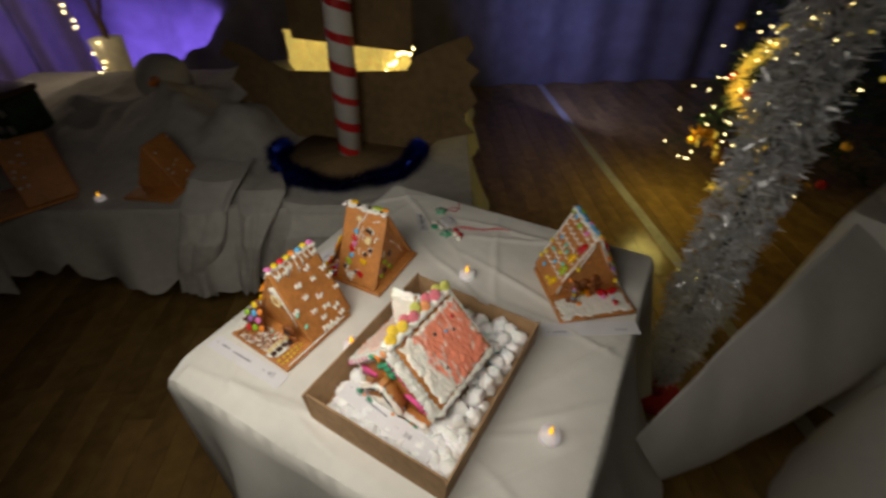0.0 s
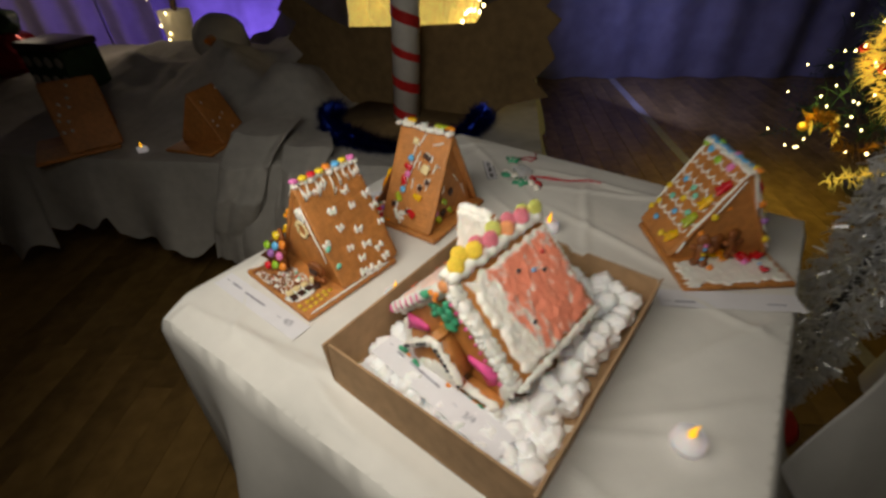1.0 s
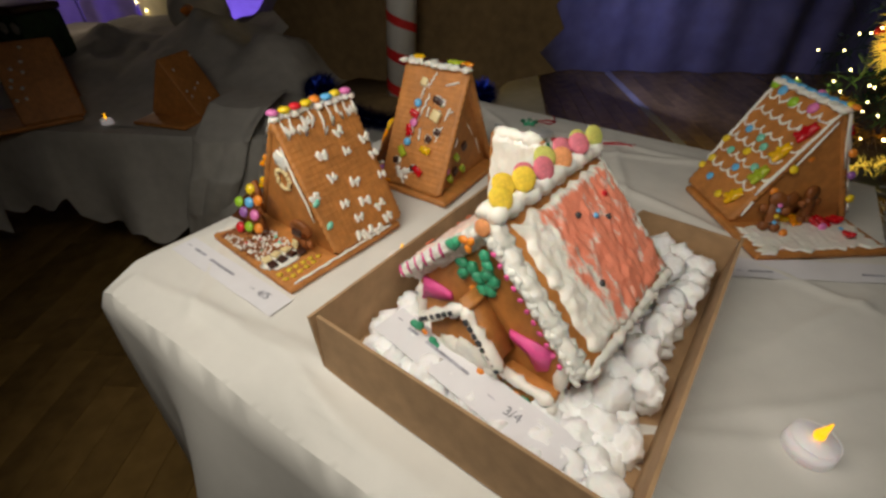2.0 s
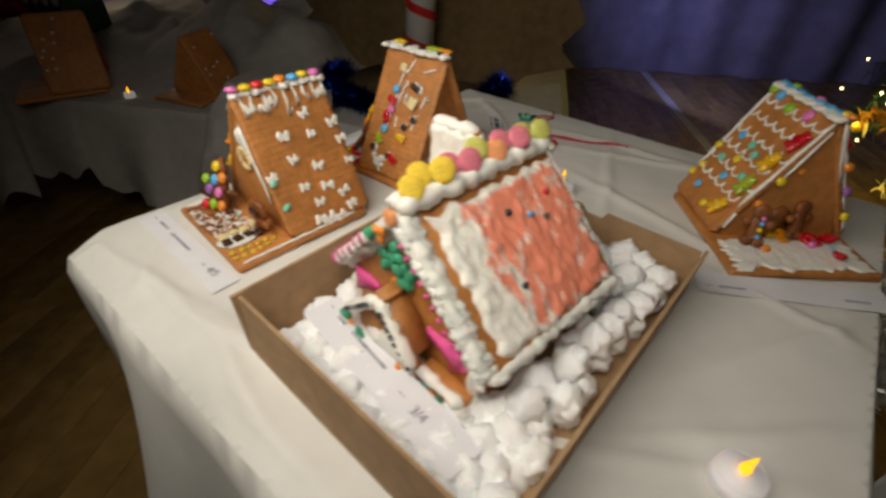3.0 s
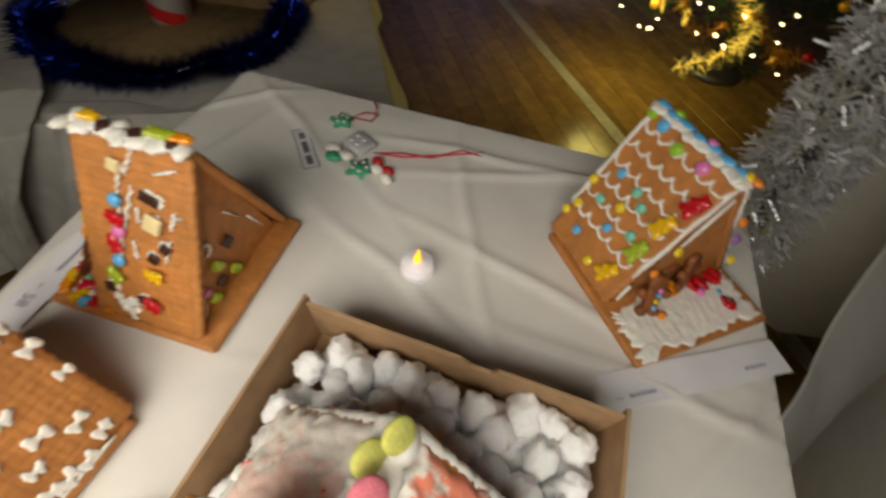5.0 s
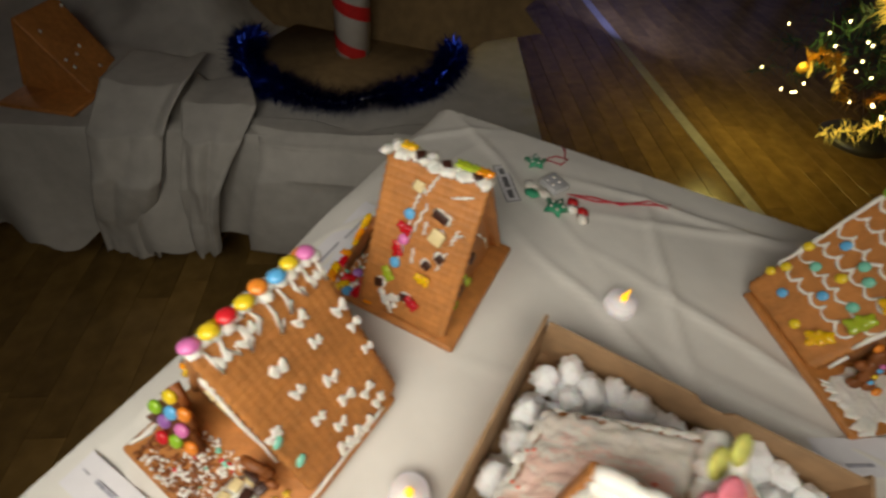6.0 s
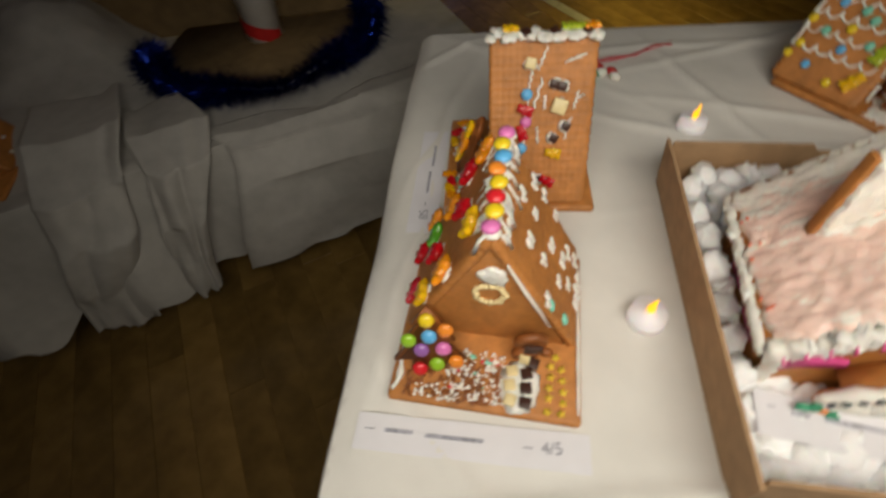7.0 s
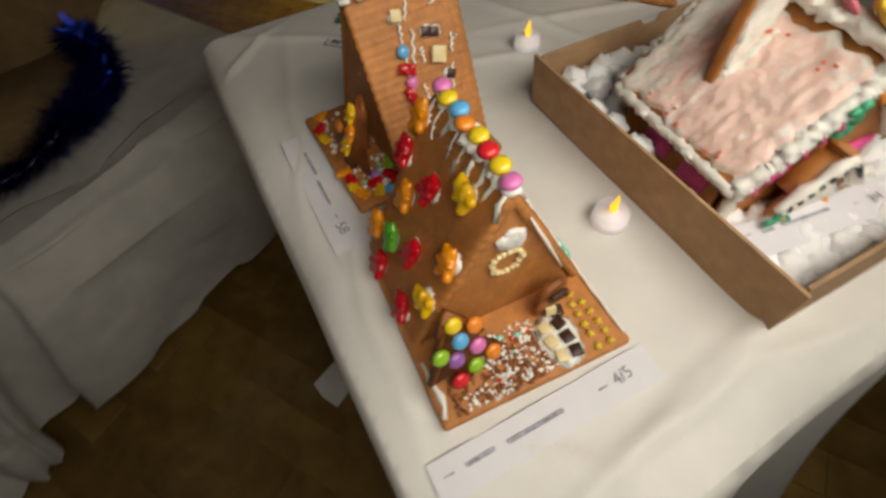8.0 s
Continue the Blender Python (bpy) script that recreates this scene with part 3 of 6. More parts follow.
ha, spot = biscuit_house(pose(-0.2745, -0.1765, TOP + 0.002, 0, 0, -6.4), "gingerbread house with a sweet-lined ridge and white icing dabs")
for f, v in [(0.35, 0.68), (0.65, 0.64), (0.35, 0.51), (0.58, 0.42), (0.35, 0.31), (0.6, 0.26), (0.76, 0.18), (0.44, 0.17), (0.79, 0.07), (0.65, 0.79), (0.93, 0.68), (0.96, 0.38), (0.38, 0.05), (0.48, 0.03), (0.61, 0.02), (0.06, 0.44), (0.14, 0.9), (0.35, 0.93), (0.3, 0.9), (0.9, 0.9), (0.97, 0.55)]:
    part("icing_blob", rnd.choice(DAB), None, ha, m=spot(1, f, v, 0.0028, rnd.uniform(-25, 25)) @ Matrix.Scale(rnd.uniform(1.05, 1.45), 4))
for f, v in [(0.05, 0.4), (0.08, 0.22)]:
    part("candy", SMARTIE["mint"], None, ha, m=spot(1, f, v, 0.003, 30) @ Matrix.Diagonal((0.8, 0.5, 0.7, 1)))
bm = bmesh.new()
for i in range(18):
    f, s = (i + 0.5) / 18, 1 if i % 2 else -1
    v1 = 0.93 - rnd.uniform(0.03, 0.13)
    tube(bm, [spot(s, f, 0.99, 0.003).translation, spot(s, f + rnd.uniform(-0.03, 0.03), 0.5 + 0.5 * v1, 0.0025).translation, spot(s, f + rnd.uniform(-0.04, 0.04), v1, 0.0022).translation, spot(s, min(1, f + 0.04), v1 + 0.05, 0.0022).translation], 0.0019, 6, 0.3, rnd)
for i in range(14):
    lump(bm, (0.007, 0.006, 0.004), pose(rnd.uniform(-0.004, 0.004), -0.012 + 0.0082 * i, 0.1605), 2, 0.4, 2, i)
part("ridge_icing", bm, "icing", ha, "white piped icing along the ridge")["kind"] = "stuff"
for i, k in enumerate("pink yellow red yellow orange blue yellow pink".split()):
    part("candy", SMARTIE[k], None, ha, m=pose(rnd.uniform(-0.002, 0.002), -0.012 + 0.0145 * i, 0.167, -10 if i == 0 else 0, rnd.uniform(-8, 8)) @ Matrix.Scale(1.0, 4))
for f, v, k, turn in [(0.95, 0.88, "orange", 20), (0.97, 0.68, "red", 10), (0.75, 0.53, "orange", 15), (0.56, 0.69, "red", -20), (0.25, 0.85, "yellow", 70), (0.93, 0.22, "orange", 30), (0.7, 0.28, "green", 40), (0.69, 0.08, "red", 10), (0.43, 0.37, "red", -10), (0.1, 0.56, "orange", 20), (0.26, 0.1, "red", 30), (0.1, 0.3, "yellow", 100)]:
    part("icing_blob", rnd.choice(BLOB), None, ha, m=spot(-1, f, v, 0.0025, turn + 90) @ Matrix.Scale(1.5, 4))
    part("gummy_bear", BEAR[k], None, ha, m=spot(-1, f, v, 0.0025, turn) @ Matrix.Diagonal((1.4, 1.25, 1.3, 1)))
# front: wreath, icing, yard
bm = bmesh.new()
for i in range(17):
    a = 2 * math.pi * i / 17
    lump(bm, (0.0032, 0.0028, 0.003), pose(0.0125 * math.cos(a) * rnd.uniform(0.9, 1.1), -0.018, 0.088 + 0.0125 * math.sin(a) * rnd.uniform(0.9, 1.1)), 1, 0.5, 2, i)
part("wreath", bm, "cream", ha, "ring of cream-coloured crumbs")["kind"] = "stuff"
bm = bmesh.new()
for i in range(9):
    lump(bm, (0.006, 0.0025, 0.008), pose(rnd.uniform(-0.009, 0.009), -0.0175, 0.108 + rnd.uniform(-0.004, 0.012)), 2, 0.5, 2, 20 + i)
tube(bm, [(0.013, -0.02, 0.134), (0.03, -0.021, 0.098), (0.043, -0.02, 0.07), (0.052, -0.021, 0.05)], 0.0016, 6, 0.2, rnd)
part("gable_icing", bm, "icing", ha)["kind"] = "stuff"
tree_cookie(ha, pose(-0.05, -0.052, 0.012, 64, 0, 8), [(0, 0.82, SMARTIE["yellow"]), (0.24, 0.66, SMARTIE["orange"]), (-0.26, 0.5, SMARTIE["green"]), (0.02, 0.56, SMARTIE["blue"]), (-0.1, 0.34, SMARTIE["purple"]), (0.2, 0.36, SMARTIE["pink"]), (0.36, 0.14, SMARTIE["orange"]), (-0.14, 0.02, SMARTIE["red"]), (0.1, 0.1, SMARTIE["green"])], 0.066, 0.066)
crumbs(ha, [(-0.035, 0.018, -0.082, -0.035, 170, 0.0022), (-0.06, -0.02, -0.084, -0.07, 40, 0.002)], "icing", "white icing crumbs", 1)
crumbs(ha, [(-0.07, 0.015, -0.084, -0.045, 260, 0.0023)], "ginger_d", "brown biscuit crumbs", 2)
crumbs(ha, [(-0.02, 0.012, -0.08, -0.04, 5, 0.0035)], "s_mint", "mint-green sprinkles", 3)
crumbs(ha, [(-0.03, 0.012, -0.08, -0.04, 5, 0.003)], "s_red", "red sprinkles", 5)
for i, (x, y, k) in enumerate([(0.024, -0.076, "cream"), (0.037, -0.077, "choc"), (0.023, -0.063, "cream"), (0.037, -0.064, "choc"), (0.024, -0.05, "cream"), (0.037, -0.051, "choc"), (0.042, -0.04, "choc")]):
    part("chocolate_square", SQUARE[k], None, ha, m=pose(x, y, 0.0125, rnd.uniform(-8, 8), rnd.uniform(-8, 8), rnd.uniform(-15, 15)) @ Matrix.Scale(0.85, 4))
bm = bmesh.new()
lump(bm, (0.017, 0.024, 0.0022), pose(0.031, -0.062, 0.0102), 3, 0.4, 3, 3)
part("path_icing", bm, "icing", ha)
for x, y in [(0.056, -0.081), (0.068, -0.081), (0.057, -0.069), (0.069, -0.072), (0.057, -0.06), (0.069, -0.062), (0.058, -0.05), (0.068, -0.052), (0.058, -0.04), (0.067, -0.042), (0.062, -0.031)]:
    part("sugar_star", STAR, None, ha, m=pose(x, y, 0.0105, rnd.uniform(-15, 15), 0, rnd.uniform(0, 70)))
bm = bmesh.new()
rod(bm, 0.015, 0.015, 0.007, pose(0.037, -0.028, 0.04, 100, 0, 10), 20)
rod(bm, 0.012, 0.012, 0.007, pose(0.033, -0.03, 0.02, 100, 0, 10), 18)
rod(bm, 0.006, 0.006, 0.006, pose(0.052, -0.03, 0.025, 100), 12)
bmesh.ops.bevel(bm, geom=list(bm.edges), offset=0.0015, segments=1, affect="EDGES")
part("round_cookie", bm, "ginger_d", ha, "rounded biscuit leaning on the wall")
part("chocolate_square", SQUARE["choc"], None, ha, m=pose(0.04, -0.038, 0.04, 80, 0, 5) @ Matrix.Diagonal((1.3, 0.7, 0.8, 1)))
part("chocolate_square", SQUARE["cream"], None, ha, m=pose(0.034, -0.04, 0.022, 70, 0, -5) @ Matrix.Scale(0.8, 4))
bm = bmesh.new()
tube(bm, [(0.082, -0.08 + 0.011 * i, 0.0105 + 0.001 * (i % 2)) for i in range(15)], 0.0016, 6, 0.3, rnd)
tube(bm, [(-0.08 + 0.004 * rnd.uniform(-1, 1), -0.08 + 0.008 * i, 0.0105) for i in range(7)], 0.003, 6, 0.4, rnd)
part("edge_icing", bm, "icing", ha)["kind"] = "stuff"

# ---- house B: mixed sweets, facing the window side of the table ----
hb, spot = biscuit_house(pose(-0.2425, 0.059, TOP + 0.002, 0, 0, -90.5), "gingerbread house with assorted gums and chocolate on its roof", -0.034, 0.075, 0.161)
slope_b = spot


def spot(side, f, v, w=0.0, turn=0.0):
    """A spot on the far part of the longer roof, past the plain strip at its front."""
    return slope_b(side, 0.147 + 0.853 * f, v, w, turn)


for f, v, k in [(0.25, 0.69, "blue"), (0.21, 0.37, "blue"), (0.25, 0.53, "pink")]:
    part("candy", SMARTIE[k], None, hb, m=spot(1, f, v, 0.005) @ Matrix.Scale(0.85, 4))
for f, v, k, turn in [(0.25, 0.6, "red", 70), (0.21, 0.46, "red", 20), (0.17, 0.28, "lime", 40), (0.59, 0.34, "yellow", 80), (0.54, 0.16, "red", 60)]:
    part("gummy_bear", BEAR[k], None, hb, m=spot(1, f, v, 0.003, turn) @ Matrix.Scale(0.85, 4))
for f, v, k, sc in [(0.07, 0.2, "choc", 0.8), (0.41, 0.17, "choc", 0.7), (0.55, 0.745, "choc", 0.75), (0.64, 0.73, "choc", 0.75), (0.62, 0.62, "cream", 1.3), (0.71, 0.5, "choc", 0.75), (0.58, 0.43, "choc", 0.75), (0.28, 0.86, "cream", 0.9)]:
    part("icing_blob", rnd.choice(BLOB), None, hb, m=spot(1, f, v, 0.002, 20))
    part("chocolate_square", SQUARE[k], None, hb, m=spot(1, f, v, 0.003, rnd.uniform(-30, 30)) @ Matrix.Scale(sc, 4))
bm = bmesh.new()
for f0, v0, f1, v1 in [(0.3, 0.82, 0.26, 0.7), (0.26, 0.7, 0.24, 0.35), (0.42, 0.78, 0.3, 0.55), (0.66, 0.86, 0.86, 0.9), (0.78, 0.6, 0.82, 0.7), (0.45, 0.6, 0.46, 0.68), (0.4, 0.4, 0.38, 0.5), (0.7, 0.42, 0.76, 0.55), (0.46, 0.95, 0.36, 0.82), (0.8, 0.66, 0.88, 0.68), (0.2, 0.1, 0.3, 0.03)]:
    scribble(bm, lambda t, o, q=(f0, v0, f1, v1): spot(1, q[0] + (q[2] - q[0]) * t + o, q[1] + (q[3] - q[1]) * t, 0.003).translation, 0, 1, 7, 0.018, f0, 0.0014)
part("roof_icing", bm, "icing", hb, "thin white piped icing on the roof")["kind"] = "stuff"
bm = bmesh.new()
for i in range(14):
    lump(bm, (0.005, 0.004, 0.0035), spot(1, rnd.uniform(0.08, 0.34), rnd.uniform(0.08, 0.15), 0.002), 1, 0.5, 2, i)
part("sugar_pebbles", bm, "icing", hb, "cluster of cream sugar pebbles")
bm = bmesh.new()
for i in range(22):
    lump(bm, (0.009, 0.006, 0.004), pose(rnd.uniform(-0.007, 0.007), -0.033 + 0.005 * i, 0.172), 2, 0.5, 2, i)
part("ridge_icing", bm, "icing", hb, "thick white icing along the ridge")["kind"] = "stuff"
for y, k in [(0.002, "choc"), (0.03, "choc"), (0.062, "choc")]:
    part("chocolate_square", SQUARE[k], None, hb, m=pose(0.002, y, 0.174, 10, 12, 30) @ Matrix.Scale(0.8, 4))
for y, k in [(-0.014, "yellow"), (0.044, "lime"), (0.054, "lime"), (0.066, "orange")]:
    part("gummy_bear", BEAR[k], None, hb, m=pose(-0.003, y, 0.174, 0, 0, 70 * y) @ Matrix.Scale(0.8, 4))
# back gable
for x, z, k in [(0.022, 0.05, "lime"), (0.04, 0.022, "lime"), (0.005, 0.025, "lime")]:
    part("gummy_bear", BEAR[k], None, hb, m=pose(x, 0.0645, z, -90, 0, 0) @ pose(0, 0, 0, 0, 0, 40) @ Matrix.Scale(0.8, 4))
for x, z in [(0.024, 0.028), (0.0, 0.06)]:
    part("chocolate_square", SQUARE["choc"], None, hb, m=pose(x, 0.0645, z, -90) @ pose(0, 0, 0, 0, 0, 25))
part("candy", SMARTIE["pink"], None, hb, m=pose(0.045, 0.066, 0.036, -90) @ Matrix.Scale(0.8, 4))
bm = bmesh.new()
for p in ([(0.058, 0.0, 0.012), (0.05, 0.0, 0.03)], [(0.045, 0, 0.06), (0.036, 0, 0.08), (0.03, 0, 0.095)], [(-0.01, 0, 0.09), (-0.025, 0, 0.07)], [(-0.035, 0, 0.06), (-0.05, 0, 0.03)]):
    tube(bm, [(x, 0.066, z) for x, _, z in p], 0.0016, 6, 0.2, rnd)
tube(bm, [(0.026 + 0.007 * math.cos(a * 0.6), 0.066, 0.075 + 0.007 * math.sin(a * 0.6)) for a in range(9)], 0.0014, 6, 0.2, rnd)
part("gable_icing", bm, "icing", hb)["kind"] = "stuff"
# yard
tree_cookie(hb, pose(0.022, -0.068, 0.012, 68, 0, 5), [(0, 0.74, BEAR["yellow"]), (0.06, 0.5, BEAR["orange"]), (0.02, 0.3, BEAR["yellow"]), (-0.3, 0.42, SMARTIE["orange"])], 0.082, 0.075)
for x, y, k in [(0.07, -0.078, "orange"), (0.058, -0.082, "yellow"), (0.045, -0.08, "red"), (0.032, -0.082, "orange"), (0.075, -0.06, "yellow"), (0.062, -0.06, "red"), (0.06, -0.04, "red"), (0.074, -0.04, "red"), (0.074, -0.022, "orange"), (-0.03, -0.08, "yellow"), (-0.05, -0.078, "red"), (-0.07, -0.07, "orange")]:
    part("gummy_bear", BEAR[k], None, hb, m=pose(x, y, 0.0105, 0, 0, rnd.uniform(0, 180)) @ Matrix.Scale(0.85, 4))
for x, y, k in [(0.045, -0.035, "green"), (0.05, -0.055, "purple"), (0.078, -0.05, "blue"), (0.035, -0.03, "green")]:
    part("candy", SMARTIE[k], None, hb, m=pose(x, y, 0.0135) @ Matrix.Scale(0.9, 4))
crumbs(hb, [(0.02, 0.07, -0.075, -0.03, 50, 0.0035), (-0.07, 0, -0.08, -0.03, 40, 0.003)], "icing", "white icing crumbs", 11)
crumbs(hb, [(0.02, 0.07, -0.075, -0.03, 10, 0.004)], "s_mint", "mint-green sprinkles", 12)

# ---- house D: scalloped icing tiles ----
hd, spot = biscuit_house(pose(0.2455, 0.1975, TOP + 0.002, 0, 0, 36.3), "gingerbread house with scalloped icing tiles and coloured sweets")
bm = bmesh.new()
for side in (1, -1):
    for row in range(6):
        for col in range(6):
            f0 = 0.02 + (col + 0.5 * (row % 2)) * 0.16
            v0 = 0.93 - row * 0.125
            tube(bm, [spot(side, min(1.0, f0 + 0.08 * (1 - math.cos(math.pi * i / 6))), v0 - 0.055 * math.sin(math.pi * i / 6) + rnd.uniform(-0.008, 0.008), 0.0028).translation for i in range(7)], 0.0016, 6, 0.35, rnd)
    for f in (0.01, 0.99):
        tube(bm, [spot(side, f + rnd.uniform(-0.01, 0.01), 0.98 - 0.09 * i, 0.0028).translation for i in range(9)], 0.002, 6, 0.35, rnd)
part("tile_icing", bm, "icing", hd, "white scalloped icing lines")
dots = [(0.82, 0.95, "blue"), (0.58, 0.91, "green"), (0.31, 0.93, "pink"), (0.79, 0.61, "blue"), (0.55, 0.6, "mint"), (0.42, 0.56, "mint"), (0.77, 0.41, "mint"), (0.56, 0.47, "yellow"), (0.3, 0.41, "mint"), (0.51, 0.33, "blue"), (0.97, 0.46, "yellow"), (0.92, 0.28, "yellow"), (0.97, 0.19, "yellow"), (0.72, 0.16, "blue"), (0.41, 0.1, "yellow"), (0.98, 0.97, "green")]
for side in (1, -1):
    for f, v, k in dots:
        part("candy", SMARTIE[k], None, hd, m=spot(side, f, v, 0.0045) @ Matrix.Scale(0.95 if v > 0.9 else 0.78, 4))
    for f, v, k, turn in [(0.11, 0.77, "red", 20), (0.16, 0.58, "yellow", 15), (0.15, 0.38, "lime", 10), (0.2, 0.16, "yellow", 30)]:
        part("gummy_bear", BEAR[k], None, hd, m=spot(side, f, v, 0.003, turn * side) @ Matrix.Scale(1.25, 4))
bm = bmesh.new()
for i in range(20):
    lump(bm, (0.009, 0.007, 0.004), pose(rnd.uniform(-0.004, 0.004), -0.016 + 0.0059 * i, 0.161), 2, 0.4, 2, i)
part("ridge_icing", bm, "icing", hd, "thick white icing along the ridge")["kind"] = "stuff"
bm = bmesh.new()
for i in range(7):
    lump(bm, (0.005, 0.009, 0.0025), pose(rnd.uniform(-0.004, 0.004), -0.008 + 0.017 * i, 0.1645), 2, 0.4, 2, 40 + i)
part("ridge_icing", bm, "s_blue", hd, "pale blue icing along the ridge")["kind"] = "stuff"
for y, k in [(-0.015, "yellow"), (0.03, "pink"), (0.075, "green"), (-0.022, "orange")]:
    part("candy", SMARTIE[k], None, hd, m=pose(0.004, y, 0.1655, 10, 12) @ Matrix.Scale(0.75, 4))
bm = bmesh.new()
icing_sheet(bm, 0.08, 0.032, 0.0022, 0.0009, 5.0, 0.012)
part("yard_icing", bm, "icing", hd, "white icing snow over the yard", pose(0, -0.052, 0.0095))
bm = bmesh.new()
for s in (-1, 1):
    tube(bm, [(s * 0.006, -0.021, 0.148), (s * 0.022, -0.021, 0.112), (s * 0.034, -0.0215, 0.088)], 0.0017, 6, 0.2, rnd)
    tube(bm, [(s * 0.064, -0.021, 0.044), (s * 0.072, -0.022, 0.024)], 0.003, 6, 0.3, rnd)
part("gable_icing", bm, "icing", hd)["kind"] = "stuff"
for x, y, z, k in [(0.03, -0.024, 0.11, "orange"), (0.045, -0.024, 0.08, "purple"), (-0.034, -0.024, 0.09, "yellow"), (0.055, -0.03, 0.05, "yellow"), (-0.045, -0.024, 0.06, "orange"), (-0.01, -0.014, 0.1, "orange"), (0.03, -0.04, 0.014, "pink"), (-0.03, -0.05, 0.014, "orange")]:
    part("candy", SMARTIE[k], None, hd, m=pose(x, y, z, 70) @ Matrix.Scale(0.75, 4))
for x, y, k in [(0.035, -0.03, "red"), (0.052, -0.03, "red"), (0.06, -0.026, "red"), (0.025, -0.028, "red"), (0.047, -0.062, "red"), (0.0, -0.024, "orange"), (-0.012, -0.022, "yellow")]:
    part("gummy_bear", BEAR[k], None, hd, m=pose(x, y, 0.013, 25, 0, rnd.uniform(0, 180)))
part("candy", SMARTIE["blue"], None, hd, m=pose(0.05, -0.046, 0.015) @ Matrix.Scale(0.4, 4))


def figure_cookie(bm):
    """A biscuit of rounded lobes, in one plain mesh."""
    rod(bm, 0.0095, 0.0095, 0.007, pose(0, 0.043, 0), 16)
    box(bm, -0.0075, 0.0075, 0.012, 0.037, 0, 0.007)
    for s in (-1, 1):
        rod(bm, 0.0052, 0.0052, 0.007, pose(s * 0.012, 0.03, 0), 12)
        rod(bm, 0.006, 0.006, 0.007, pose(s * 0.0065, 0.007, 0), 12)
    bmesh.ops.bevel(bm, geom=list(bm.edges), offset=0.001, segments=1, affect="EDGES")


COOKIE = shared("figure_cookie", "ginger_d", figure_cookie)
c1 = part("figure_cookie", COOKIE, None, hd, "plain rounded biscuit standing in the icing", pose(-0.045, -0.04, 0.011, 72, 0, -20))
for y, k in [(0.03, "blue"), (0.022, "yellow"), (0.014, "blue"), (0.036, "pink")]:
    part("candy", SMARTIE[k], None, c1, m=pose(0.003, y, 0.008) @ Matrix.Scale(0.4, 4))
part("figure_cookie", COOKIE, None, hd, "plain rounded biscuit leaning on the wall", pose(0.012, -0.024, 0.011, 80, 0, 15))
bm = bmesh.new()
extrude_outline(bm, [(-0.014, 0), (0.014, 0), (0.014, 0.035), (0, 0.046), (-0.014, 0.035)], 0.003)
part("doorway", bm, "ginger_d", hd, "darker biscuit door", pose(-0.01, -0.0165, 0.0095, 90))

# ---- cardboard box with the large iced house ----
BOX = pose(0.0495, -0.1595, TOP + 0.002, 0, 0, -3.8)
bx = thing("cardboard_box", BOX, "shallow open brown cardboard box on the tablecloth", "box")
HX, HY, HB = 0.135, 0.1755, 0.063
bm = bmesh.new()
box(bm, -HX, HX, -HY, HY, 0, 0.003)
part("bottom", bm, "card", bx, smooth=False)


def side_panel(bm, L, notch):
    pts = [(-L, 0), (L, 0), (L, HB)]
    if notch:
        pts += [(0.035, HB), (0.03, HB - 0.009), (0.012, HB - 0.009), (0.004, HB)]
    extrude_outline(bm, pts + [(-L, HB)], 0.003)


for name, L, m, notch in [("side_panel", HX, pose(0, -HY + 0.003, 0.003, 90 - 4), 0), ("side_panel", HX, pose(0, HY, 0.003, 90 + 5), 1), ("side_panel", HY, pose(-HX, 0, 0.003, 90 - 6, 0, 90), 0), ("side_panel", HY, pose(HX - 0.003, 0, 0.003, 90 + 4, 0, 90), 0)]:
    bm = bmesh.new()
    side_panel(bm, L, notch)
    part(name, bm, "card", bx, m=m, smooth=False)

HC = pose(0.036, -0.163, TOP + 0.0055, 0, 0, -8.5)
hc = thing("iced_house", HC, "large gingerbread house thickly iced in white and coral", "gingerbread house", "gingerbread houses on the table")
EX, EZ, RZ, YL = 0.096, 0.067, 0.161, 0.083


